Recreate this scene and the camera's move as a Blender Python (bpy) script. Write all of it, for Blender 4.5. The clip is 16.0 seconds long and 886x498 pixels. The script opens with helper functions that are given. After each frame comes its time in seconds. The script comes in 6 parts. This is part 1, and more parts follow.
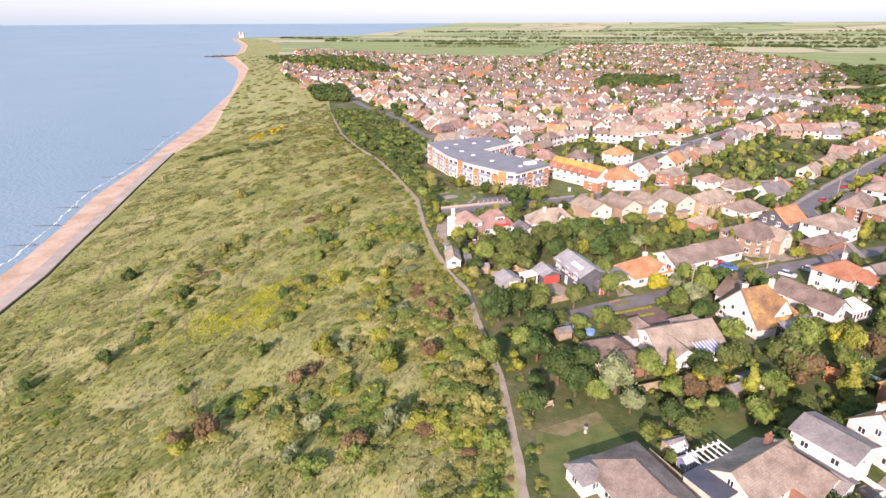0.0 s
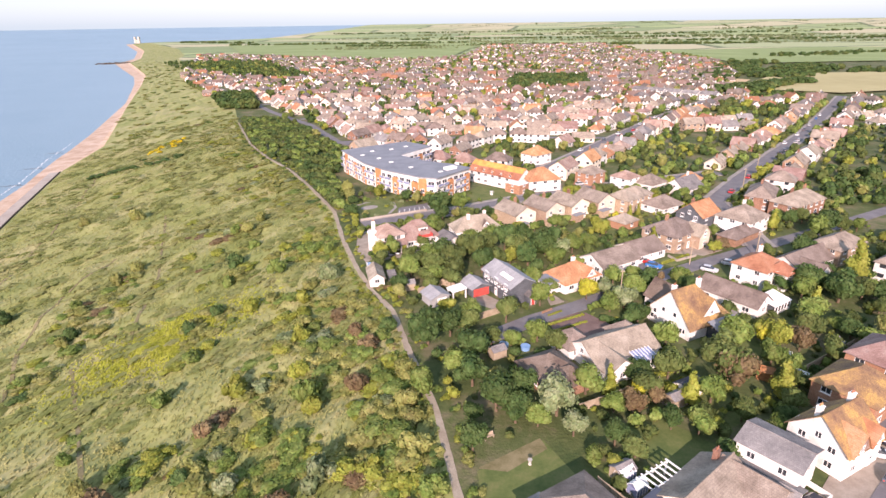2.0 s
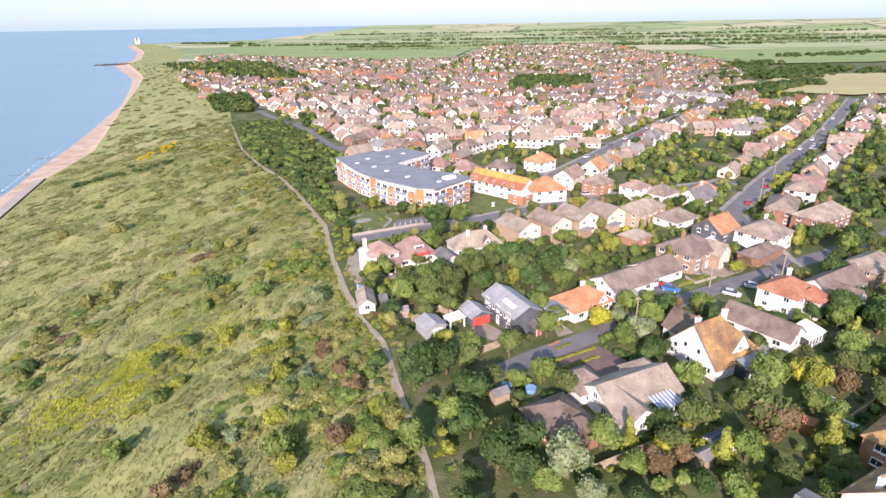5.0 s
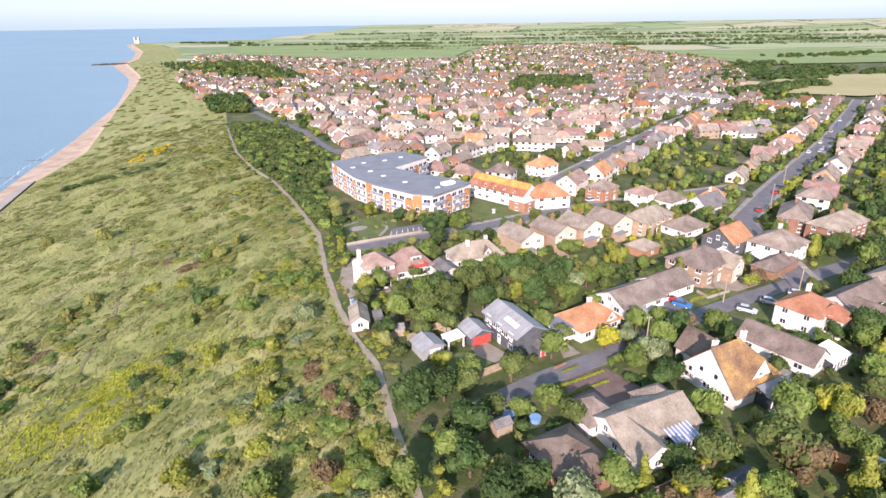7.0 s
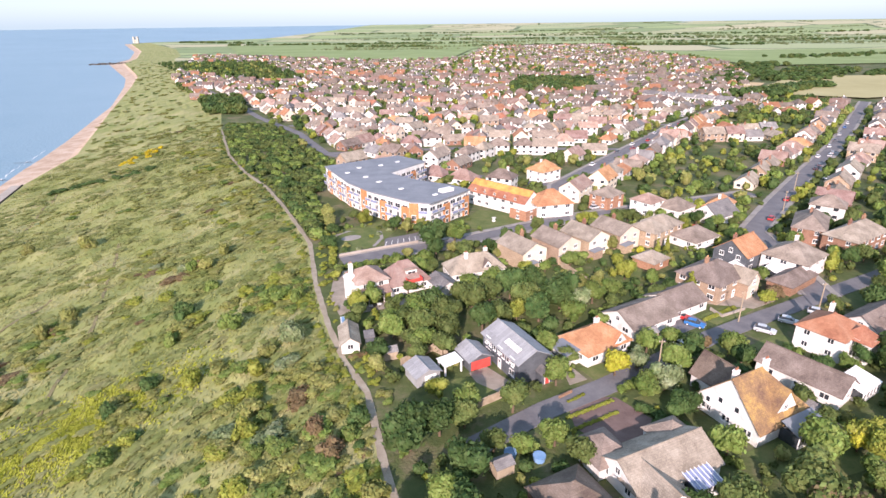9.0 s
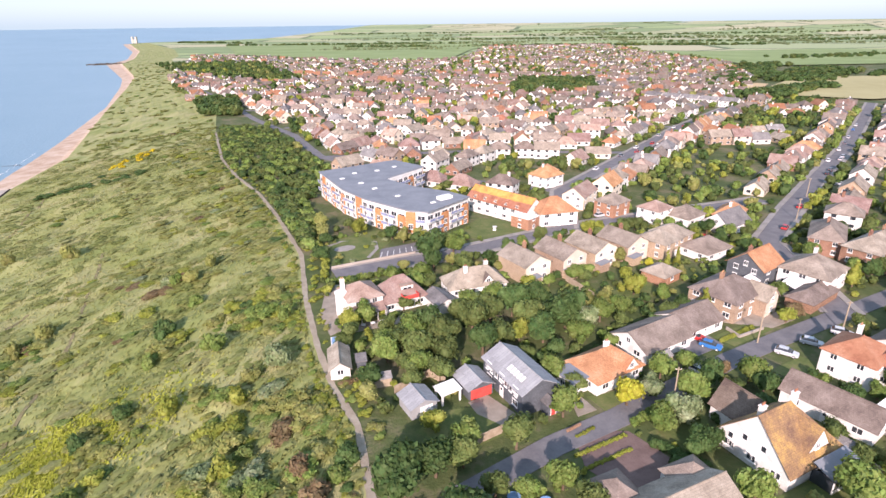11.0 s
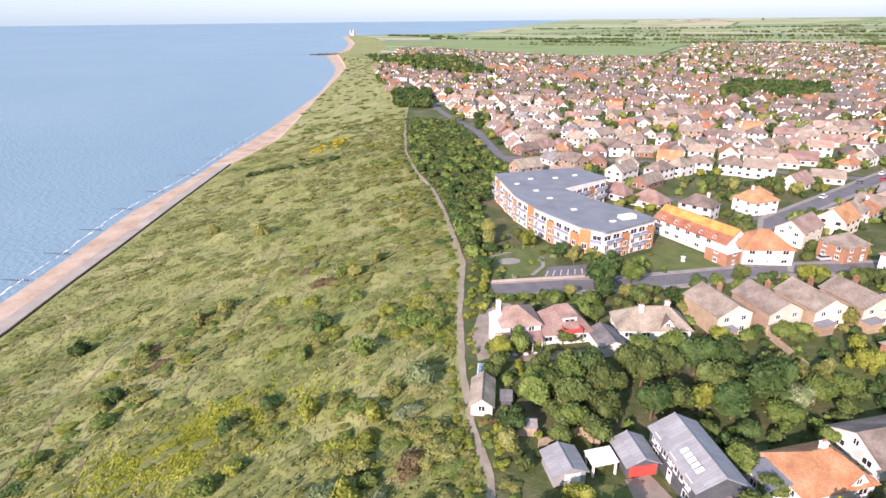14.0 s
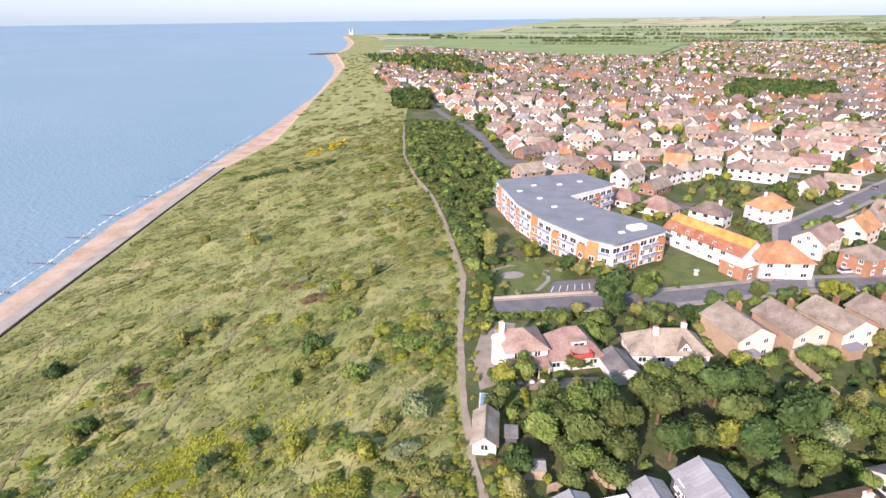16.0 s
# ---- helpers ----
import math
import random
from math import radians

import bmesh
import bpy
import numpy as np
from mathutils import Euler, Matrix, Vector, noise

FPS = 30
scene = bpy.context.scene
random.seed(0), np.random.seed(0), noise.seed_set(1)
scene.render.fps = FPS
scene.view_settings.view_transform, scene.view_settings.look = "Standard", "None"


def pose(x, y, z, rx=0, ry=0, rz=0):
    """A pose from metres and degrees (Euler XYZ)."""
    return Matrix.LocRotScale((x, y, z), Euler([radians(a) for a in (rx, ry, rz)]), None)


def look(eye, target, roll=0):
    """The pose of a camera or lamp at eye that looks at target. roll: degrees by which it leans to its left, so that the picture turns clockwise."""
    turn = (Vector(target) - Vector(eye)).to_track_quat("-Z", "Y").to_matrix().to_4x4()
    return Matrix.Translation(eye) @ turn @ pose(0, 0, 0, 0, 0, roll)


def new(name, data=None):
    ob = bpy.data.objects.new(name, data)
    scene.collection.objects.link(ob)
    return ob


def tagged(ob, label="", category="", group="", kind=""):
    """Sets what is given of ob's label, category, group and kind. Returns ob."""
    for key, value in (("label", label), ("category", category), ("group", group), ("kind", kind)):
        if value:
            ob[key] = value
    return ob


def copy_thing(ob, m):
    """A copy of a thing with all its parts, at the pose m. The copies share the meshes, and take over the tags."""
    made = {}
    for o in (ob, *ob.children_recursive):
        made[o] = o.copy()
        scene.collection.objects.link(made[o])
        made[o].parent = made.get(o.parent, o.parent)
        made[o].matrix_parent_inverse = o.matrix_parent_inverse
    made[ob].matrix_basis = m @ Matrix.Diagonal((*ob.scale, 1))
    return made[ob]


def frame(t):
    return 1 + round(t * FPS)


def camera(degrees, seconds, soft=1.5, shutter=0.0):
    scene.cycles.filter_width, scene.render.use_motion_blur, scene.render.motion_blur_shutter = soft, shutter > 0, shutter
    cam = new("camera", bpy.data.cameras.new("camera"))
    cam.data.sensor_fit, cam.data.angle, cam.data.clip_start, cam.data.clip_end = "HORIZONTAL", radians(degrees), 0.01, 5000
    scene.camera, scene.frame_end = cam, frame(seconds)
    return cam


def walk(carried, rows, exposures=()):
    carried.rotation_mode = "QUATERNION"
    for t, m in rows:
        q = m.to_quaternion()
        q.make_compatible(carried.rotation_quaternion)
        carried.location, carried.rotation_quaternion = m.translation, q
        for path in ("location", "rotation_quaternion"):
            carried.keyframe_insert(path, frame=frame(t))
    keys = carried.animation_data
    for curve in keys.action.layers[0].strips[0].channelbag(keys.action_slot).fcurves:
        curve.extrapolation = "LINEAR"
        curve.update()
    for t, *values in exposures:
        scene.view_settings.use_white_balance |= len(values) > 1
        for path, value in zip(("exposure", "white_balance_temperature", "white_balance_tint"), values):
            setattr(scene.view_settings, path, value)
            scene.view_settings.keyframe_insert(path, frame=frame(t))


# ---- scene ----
cam = camera(76.4, 16.0, 1.5)
PATH = [
    (0, (0.555, -4.547, 61.753), (0.209, -2.726, 61.002), -0.2),
    (0.5, (-0.239, -2.525, 61.672), (-0.37, -0.674, 60.925), -0.3),
    (1, (-0.543, -0.148, 61.619), (-0.621, 1.705, 60.871), -0.4),
    (1.5, (-0.515, 2.415, 61.621), (-0.593, 4.268, 60.872), -0.5),
    (2, (-0.207, 5.054, 61.674), (-0.289, 6.907, 60.925), -0.8),
    (2.5, (0.034, 7.602, 61.616), (-0.052, 9.455, 60.868), -0.9),
    (3, (0.251, 10.236, 61.43), (0.164, 12.089, 60.683), -0.9),
    (3.5, (0.382, 12.497, 61.424), (0.293, 14.349, 60.676), -0.9),
    (4, (0.376, 14.587, 61.507), (0.287, 16.44, 60.761), -0.8),
    (6.5, (0.668, 25.085, 61.728), (0.58, 26.938, 60.979), -1.0),
    (7, (0.537, 27.077, 61.624), (0.449, 28.93, 60.876), -0.8),
    (7.5, (0.568, 29.319, 61.602), (0.482, 31.172, 60.854), -0.8),
    (8, (0.634, 31.592, 61.616), (0.548, 33.445, 60.869), -0.7),
    (8.5, (0.757, 33.819, 61.568), (0.67, 35.672, 60.82), -0.7),
    (11, (0.874, 45.024, 61.437), (0.788, 46.877, 60.689), -0.7),
    (11.5, (0.826, 47.112, 61.385), (0.741, 48.966, 60.638), -0.6),
    (12, (0.883, 49.29, 61.473), (0.799, 51.144, 60.727), -0.6),
    (12.5, (0.982, 51.526, 61.637), (0.679, 53.355, 60.885), -0.5),
    (13, (1.017, 53.807, 61.734), (0.44, 55.567, 60.979), -0.5),
    (13.5, (0.582, 56.13, 61.827), (-0.079, 57.859, 61.069), -0.6),
    (14, (-0.104, 58.227, 61.933), (-0.779, 59.951, 61.176), -0.6),
    (14.5, (-0.908, 60.526, 61.96), (-1.581, 62.249, 61.202), -0.7),
    (15, (-1.666, 62.729, 61.91), (-2.34, 64.453, 61.152), -0.7),
    (15.5, (-2.422, 64.936, 61.99), (-3.097, 66.659, 61.231), -0.8),
    (16, (-3.214, 66.902, 62.147), (-3.889, 68.625, 61.387), -0.7),
]
walk(cam, [(t, look(eye, aim, roll)) for t, eye, aim, roll in PATH], [(0, 0.64, 6900, 38), (1.5, 0.64, 6850, 37), (3.5, 0.65, 6500, 33), (6.5, 0.64, 6350, 30), (16, 0.63, 6450, 33)])

# ---- world, sun ----
SUN_AZ = (-0.15, -1.0)
SUN_EL = radians(25)
world = bpy.data.worlds.new("world")
scene.world = world
world.use_nodes = True
wn, wl = world.node_tree.nodes, world.node_tree.links
sky = wn.new("ShaderNodeTexSky")
sky.sky_type = "NISHITA"
sky.sun_disc = False
sky.sun_elevation = SUN_EL
sky.sun_rotation = math.atan2(SUN_AZ[0], SUN_AZ[1])
sky.air_density, sky.dust_density, sky.ozone_density = 1.0, 1.0, 1.0
haze = wn.new("ShaderNodeMix")
haze.data_type = "RGBA"
haze.inputs[0].default_value = 0.6
haze.inputs[7].default_value = (2.9, 4.5, 5.3, 1)
wl.new(sky.outputs[0], haze.inputs[6])
wl.new(haze.outputs[2], wn["Background"].inputs[0])
wn["Background"].inputs[1].default_value = 0.14
sun = new("sun", bpy.data.lights.new("sun", "SUN"))
sun.data.energy, sun.data.angle, sun.data.color = 4.9, radians(0.6), (1.0, 0.9, 0.76)
h = math.hypot(*SUN_AZ)
sun.matrix_basis = look((SUN_AZ[0] / h * math.cos(SUN_EL) * 100, SUN_AZ[1] / h * math.cos(SUN_EL) * 100, math.sin(SUN_EL) * 100), (0, 0, 0))



# ---- materials ----
def mat(name, colors, scale=1.0, rough=0.8, metal=0.0, bump=0.0, bump_scale=20.0, rnd=0.0, island=0.0, spec=0.3, mid=None, wave=None, transl=0.0, comb=None):
    """Noise-varied surface. colors: two or three base colours; rnd and island: value change from object to object, piece to piece."""
    m = bpy.data.materials.new(name)
    m.use_nodes = True
    n, l = m.node_tree.nodes, m.node_tree.links
    b = n["Principled BSDF"]
    b.inputs["Roughness"].default_value = rough
    b.inputs["Metallic"].default_value = metal
    b.inputs["Specular IOR Level"].default_value = spec
    co = n.new("ShaderNodeTexCoord")
    pos = n.new("ShaderNodeNewGeometry")
    big, fine = n.new("ShaderNodeTexNoise"), n.new("ShaderNodeTexNoise")
    big.inputs["Scale"].default_value, big.inputs["Detail"].default_value = scale, 5
    fine.inputs["Scale"].default_value, fine.inputs["Detail"].default_value = scale * 7.3, 4
    where = pos.outputs["Position"]
    if comb:
        # combed by the wind: drawn out along one direction (degrees, factor)
        mp = n.new("ShaderNodeMapping")
        mp.vector_type = "TEXTURE"
        mp.inputs["Rotation"].default_value = (0, 0, radians(comb[0]))
        mp.inputs["Scale"].default_value = (comb[1], 1, 1)
        l.new(where, mp.inputs["Vector"])
        where = mp.outputs[0]
        big.inputs["Detail"].default_value, fine.inputs["Detail"].default_value = 8, 6
    for t in (big, fine):
        l.new(where, t.inputs["Vector"])
    add = n.new("ShaderNodeMath")
    add.operation = "MULTIPLY_ADD"
    l.new(fine.outputs["Fac"], add.inputs[0])
    add.inputs[1].default_value = 0.45
    l.new(big.outputs["Fac"], add.inputs[2])
    ramp = n.new("ShaderNodeValToRGB")
    ramp.color_ramp.elements[0].position, ramp.color_ramp.elements[1].position = 0.52, 0.92
    ramp.color_ramp.elements[0].color = (*colors[0], 1)
    ramp.color_ramp.elements[1].color = (*colors[-1], 1)
    if len(colors) == 3:
        e = ramp.color_ramp.elements.new(0.72)
        e.color = (*colors[1], 1)
    l.new(add.outputs[0], ramp.inputs[0])
    out = ramp.outputs[0]
    if rnd or island:
        hsv = n.new("ShaderNodeHueSaturation")
        val = None
        for amount, node, sock in ((rnd, "ShaderNodeObjectInfo", "Random"), (island, "ShaderNodeNewGeometry", "Random Per Island")):
            if amount:
                src = n.new(node)
                mr = n.new("ShaderNodeMapRange")
                mr.inputs[3].default_value, mr.inputs[4].default_value = 1 - amount, 1 + amount
                l.new(src.outputs[sock], mr.inputs[0])
                if val:
                    mul = n.new("ShaderNodeMath")
                    mul.operation = "MULTIPLY"
                    l.new(val, mul.inputs[0]), l.new(mr.outputs[0], mul.inputs[1])
                    val = mul.outputs[0]
                else:
                    val = mr.outputs[0]
                if amount == rnd:
                    hr = n.new("ShaderNodeMapRange")
                    hr.inputs[3].default_value, hr.inputs[4].default_value = 0.5 - amount * 0.07, 0.5 + amount * 0.07
                    l.new(src.outputs[sock], hr.inputs[0])
                    l.new(hr.outputs[0], hsv.inputs["Hue"])
        l.new(val, hsv.inputs["Value"])
        l.new(out, hsv.inputs["Color"])
        out = hsv.outputs[0]
    if wave:
        # courses of tiles or bricks, (width, height) in metres, darker joints
        br = n.new("ShaderNodeTexBrick")
        br.inputs["Scale"].default_value = 1.0
        br.inputs["Brick Width"].default_value, br.inputs["Row Height"].default_value = wave
        br.inputs["Mortar Size"].default_value = 0.018
        br.inputs["Color1"].default_value, br.inputs["Color2"].default_value, br.inputs["Mortar"].default_value = (1, 1, 1, 1), (0.82, 0.82, 0.82, 1), (0.6, 0.6, 0.6, 1)
        l.new(co.outputs["UV"], br.inputs["Vector"])
        mx = n.new("ShaderNodeMix")
        mx.data_type, mx.blend_type = "RGBA", "MULTIPLY"
        mx.inputs[0].default_value = 1
        l.new(out, mx.inputs[6]), l.new(br.outputs[0], mx.inputs[7])
        out = mx.outputs[2]
        bp = n.new("ShaderNodeBump")
        bp.inputs["Strength"].default_value, bp.inputs["Distance"].default_value = 0.6, 0.03
        l.new(br.outputs[0], bp.inputs["Height"]), l.new(bp.outputs[0], b.inputs["Normal"])
    elif bump:
        bn = n.new("ShaderNodeTexNoise")
        bn.inputs["Scale"].default_value, bn.inputs["Detail"].default_value = bump_scale, 4
        l.new(where, bn.inputs["Vector"])
        bp = n.new("ShaderNodeBump")
        bp.inputs["Strength"].default_value, bp.inputs["Distance"].default_value = bump, 0.6 / bump_scale
        l.new(bn.outputs["Fac"], bp.inputs["Height"]), l.new(bp.outputs[0], b.inputs["Normal"])
    l.new(out, b.inputs["Base Color"])
    if transl:
        tr = n.new("ShaderNodeBsdfTranslucent")
        l.new(out, tr.inputs[0])
        ms = n.new("ShaderNodeMixShader")
        ms.inputs[0].default_value = transl
        l.new(b.outputs[0], ms.inputs[1]), l.new(tr.outputs[0], ms.inputs[2])
        l.new(ms.outputs[0], n["Material Output"].inputs[0])
    return m


def leaf(name, a, b, c):
    return mat(name, (a, b, c), 0.5, 0.65, rnd=0.2, island=0.2, spec=0.15, transl=0.25)


COMB = 68  # degrees from x: the way the sea wind lays the grass
M_SLOPE = mat("meadow_grass", ((0.18, 0.21, 0.062), (0.25, 0.262, 0.095), (0.325, 0.305, 0.145)), 0.085, 0.9, bump=0.8, bump_scale=1.1, comb=(COMB, 2.6))
M_TOWN = mat("garden_ground", ((0.05, 0.075, 0.022), (0.085, 0.105, 0.035), (0.17, 0.145, 0.085)), 0.09, 0.9, bump=0.6, bump_scale=2.0)
M_LAWN = mat("mown_lawn", ((0.075, 0.108, 0.03), (0.11, 0.138, 0.042), (0.155, 0.158, 0.06)), 0.25, 0.9, bump=0.4, bump_scale=6)
M_TUFT = mat("grass_blades", ((0.195, 0.22, 0.066), (0.265, 0.277, 0.102), (0.345, 0.325, 0.16)), 0.085, 0.8, island=0.2, transl=0.3, comb=(COMB, 2.6))
M_TUSSOCK = mat("tussock_grass", ((0.165, 0.2, 0.05), (0.23, 0.255, 0.08), (0.3, 0.295, 0.125)), 0.12, 0.85, island=0.18, transl=0.25, comb=(COMB, 2.0))
M_SAND = mat("shingle_beach", ((0.38, 0.26, 0.18), (0.47, 0.34, 0.25), (0.54, 0.42, 0.33)), 0.12, 0.95, bump=0.5, bump_scale=5)
M_PROM = mat("promenade_concrete", ((0.33, 0.28, 0.24), (0.42, 0.37, 0.32)), 0.2, 0.9)
M_PATH = mat("worn_path", ((0.26, 0.21, 0.155), (0.37, 0.32, 0.25)), 0.4, 0.95, bump=0.4, bump_scale=4)
M_TRACK = mat("trodden_earth", ((0.13, 0.115, 0.05), (0.24, 0.2, 0.11)), 0.5, 0.95)
M_ROAD = mat("asphalt", ((0.13, 0.125, 0.135), (0.19, 0.18, 0.185)), 0.3, 0.9, bump=0.3, bump_scale=10)
M_PAVE = mat("pavement_slabs", ((0.24, 0.22, 0.2), (0.33, 0.3, 0.28)), 0.4, 0.9)
M_DRIVE = mat("paved_drive", ((0.24, 0.2, 0.16), (0.34, 0.29, 0.24)), 0.5, 0.9)
M_BRICKDRIVE = mat("block_paving", ((0.13, 0.085, 0.075), (0.19, 0.13, 0.115)), 0.5, 0.9)
M_TERRA = mat("terracotta_cladding", ((0.52, 0.22, 0.09), (0.62, 0.29, 0.13)), 0.6, 0.8, wave=(0.6, 0.3))
M_WHITE = mat("white_render", ((0.57, 0.54, 0.51), (0.69, 0.67, 0.64), (0.75, 0.73, 0.7)), 0.5, 0.8)
M_CREAM = mat("cream_render", ((0.6, 0.5, 0.4), (0.72, 0.63, 0.52)), 0.5, 0.8, rnd=0.12)
M_BRICK = mat("red_brick", ((0.32, 0.17, 0.11), (0.42, 0.24, 0.165)), 0.6, 0.85, wave=(0.225, 0.075), rnd=0.12)
M_ORANGE = mat("orange_brick", ((0.44, 0.22, 0.13), (0.54, 0.3, 0.19)), 0.6, 0.85, wave=(0.225, 0.075))
M_BUFF = mat("buff_brick", ((0.45, 0.32, 0.22), (0.56, 0.42, 0.30)), 0.6, 0.85, wave=(0.225, 0.075), rnd=0.1)
M_BOARD = mat("grey_weatherboard", ((0.09, 0.1, 0.115), (0.14, 0.15, 0.165)), 0.6, 0.7, wave=(4.0, 0.15))
M_T_ORANGE = mat("orange_clay_tiles", ((0.37, 0.16, 0.085), (0.48, 0.225, 0.12), (0.54, 0.3, 0.18)), 0.35, 0.8, wave=(0.25, 0.3), rnd=0.2)
M_T_BROWN = mat("brown_concrete_tiles", ((0.195, 0.155, 0.125), (0.28, 0.225, 0.183), (0.365, 0.302, 0.25)), 0.35, 0.85, wave=(0.3, 0.33), rnd=0.25, island=0.12)
M_T_RED = mat("red_clay_tiles", ((0.25, 0.155, 0.125), (0.34, 0.225, 0.185), (0.41, 0.31, 0.265)), 0.35, 0.8, wave=(0.25, 0.3), rnd=0.2, island=0.15)
M_T_LICHEN = mat("lichen_covered_tiles", ((0.2, 0.12, 0.08), (0.33, 0.2, 0.1), (0.52, 0.33, 0.11)), 0.3, 0.85, wave=(0.25, 0.3))
M_CRUST = mat("yellow_lichen", ((0.34, 0.17, 0.07), (0.48, 0.27, 0.07), (0.56, 0.35, 0.1)), 0.5, 0.9)
M_T_GREY = mat("grey_slate_tiles", ((0.16, 0.15, 0.15), (0.23, 0.215, 0.21), (0.3, 0.28, 0.27)), 0.35, 0.8, wave=(0.3, 0.3), rnd=0.25)
M_METAL = mat("grey_metal_roof", ((0.29, 0.29, 0.3), (0.38, 0.38, 0.39)), 0.3, 0.8, spec=0.2, wave=(0.6, 8.0))
M_FLAT = mat("blue_grey_roof_felt", ((0.17, 0.185, 0.21), (0.23, 0.245, 0.27)), 0.2, 0.8)
M_NAVY = mat("dark_flat_roof", ((0.05, 0.06, 0.085), (0.08, 0.09, 0.12)), 0.4, 0.6)
M_FRAME = mat("white_plastic", ((0.75, 0.74, 0.72), (0.83, 0.82, 0.8)), 2, 0.45)
M_GLASS = mat("window_glass", ((0.03, 0.035, 0.04), (0.05, 0.055, 0.065)), 0.3, 0.08, spec=0.8)
M_REDDOOR = mat("red_painted_door", ((0.5, 0.06, 0.05), (0.6, 0.09, 0.07)), 1, 0.6)
M_BLUE = mat("blue_cover", ((0.16, 0.3, 0.52), (0.23, 0.38, 0.6)), 0.8, 0.5)
M_TINT = mat("tinted_glazing", ((0.2, 0.23, 0.36), (0.28, 0.31, 0.44)), 0.8, 0.25, spec=0.5)
M_HERB = mat("yellow_herbs", ((0.24, 0.28, 0.03), (0.33, 0.36, 0.045), (0.41, 0.42, 0.07)), 0.3, 0.8, island=0.15, transl=0.3)
M_WOOD = mat("weathered_timber", ((0.3, 0.23, 0.16), (0.42, 0.34, 0.25)), 1.2, 0.85)
M_DARKWOOD = mat("dark_sea_timber", ((0.05, 0.04, 0.03), (0.1, 0.08, 0.06)), 1.2, 0.85)
M_BARK = mat("bark", ((0.1, 0.07, 0.045), (0.17, 0.12, 0.08)), 2, 0.95)
M_TYRE = mat("black_rubber", ((0.02, 0.02, 0.02), (0.035, 0.035, 0.035)), 3, 0.8)
M_STONE = mat("pale_stone", ((0.36, 0.33, 0.29), (0.46, 0.43, 0.38)), 0.5, 0.85)
# crop and pasture greens are muted to stand in for distance haze
M_FIELD_G = mat("green_crop", ((0.18, 0.24, 0.085), (0.24, 0.3, 0.12)), 0.01, 0.9)
M_FIELD_T = mat("ripe_crop", ((0.34, 0.3, 0.14), (0.42, 0.37, 0.19)), 0.01, 0.9)
M_FIELD_B = mat("bare_field", ((0.46, 0.33, 0.18), (0.54, 0.4, 0.24)), 0.01, 0.9)
M_FIELD_P = mat("pale_pasture", ((0.24, 0.265, 0.14), (0.33, 0.335, 0.19)), 0.008, 0.9)
L_MID = leaf("leaves_mid_green", (0.09, 0.14, 0.03), (0.15, 0.21, 0.05), (0.22, 0.27, 0.08))
L_TREE = leaf("leaves_dull_green", (0.07, 0.1, 0.03), (0.11, 0.145, 0.042), (0.16, 0.19, 0.062))
M_T_DARK = mat("dark_brown_tiles", ((0.12, 0.085, 0.07), (0.18, 0.135, 0.105), (0.24, 0.185, 0.15)), 0.35, 0.85, wave=(0.3, 0.33))
M_GREYWALL = mat("grey_render", ((0.28, 0.28, 0.28), (0.36, 0.36, 0.36)), 0.5, 0.85)
L_DARK = leaf("leaves_dark_green", (0.04, 0.08, 0.025), (0.07, 0.12, 0.035), (0.11, 0.165, 0.055))
L_YELLOW = leaf("leaves_yellow_green", (0.16, 0.185, 0.03), (0.24, 0.265, 0.045), (0.32, 0.33, 0.075))
L_GOLD = leaf("leaves_golden", (0.33, 0.33, 0.03), (0.46, 0.45, 0.045), (0.57, 0.54, 0.08))
# silvery shrub leaves; far hedgerows borrow the pale tone as painted haze
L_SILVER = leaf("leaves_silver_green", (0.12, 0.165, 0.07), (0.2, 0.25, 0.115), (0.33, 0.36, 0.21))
L_OLIVE = leaf("leaves_olive", (0.165, 0.18, 0.045), (0.24, 0.25, 0.075), (0.32, 0.31, 0.115))
L_RUST = leaf("leaves_copper", (0.13, 0.09, 0.045), (0.19, 0.135, 0.07), (0.25, 0.19, 0.105))
L_GORSE = leaf("gorse_flowers", (0.45, 0.33, 0.01), (0.6, 0.45, 0.02), (0.3, 0.3, 0.04))
M_WATER = mat("sea_water", ((0.165, 0.265, 0.33), (0.205, 0.305, 0.37)), 0.004, 0.4, spec=0.5, bump=0.5, bump_scale=0.5)
M_FOAM = mat("surf_foam", ((0.7, 0.7, 0.7), (0.85, 0.85, 0.85)), 0.6, 0.9)


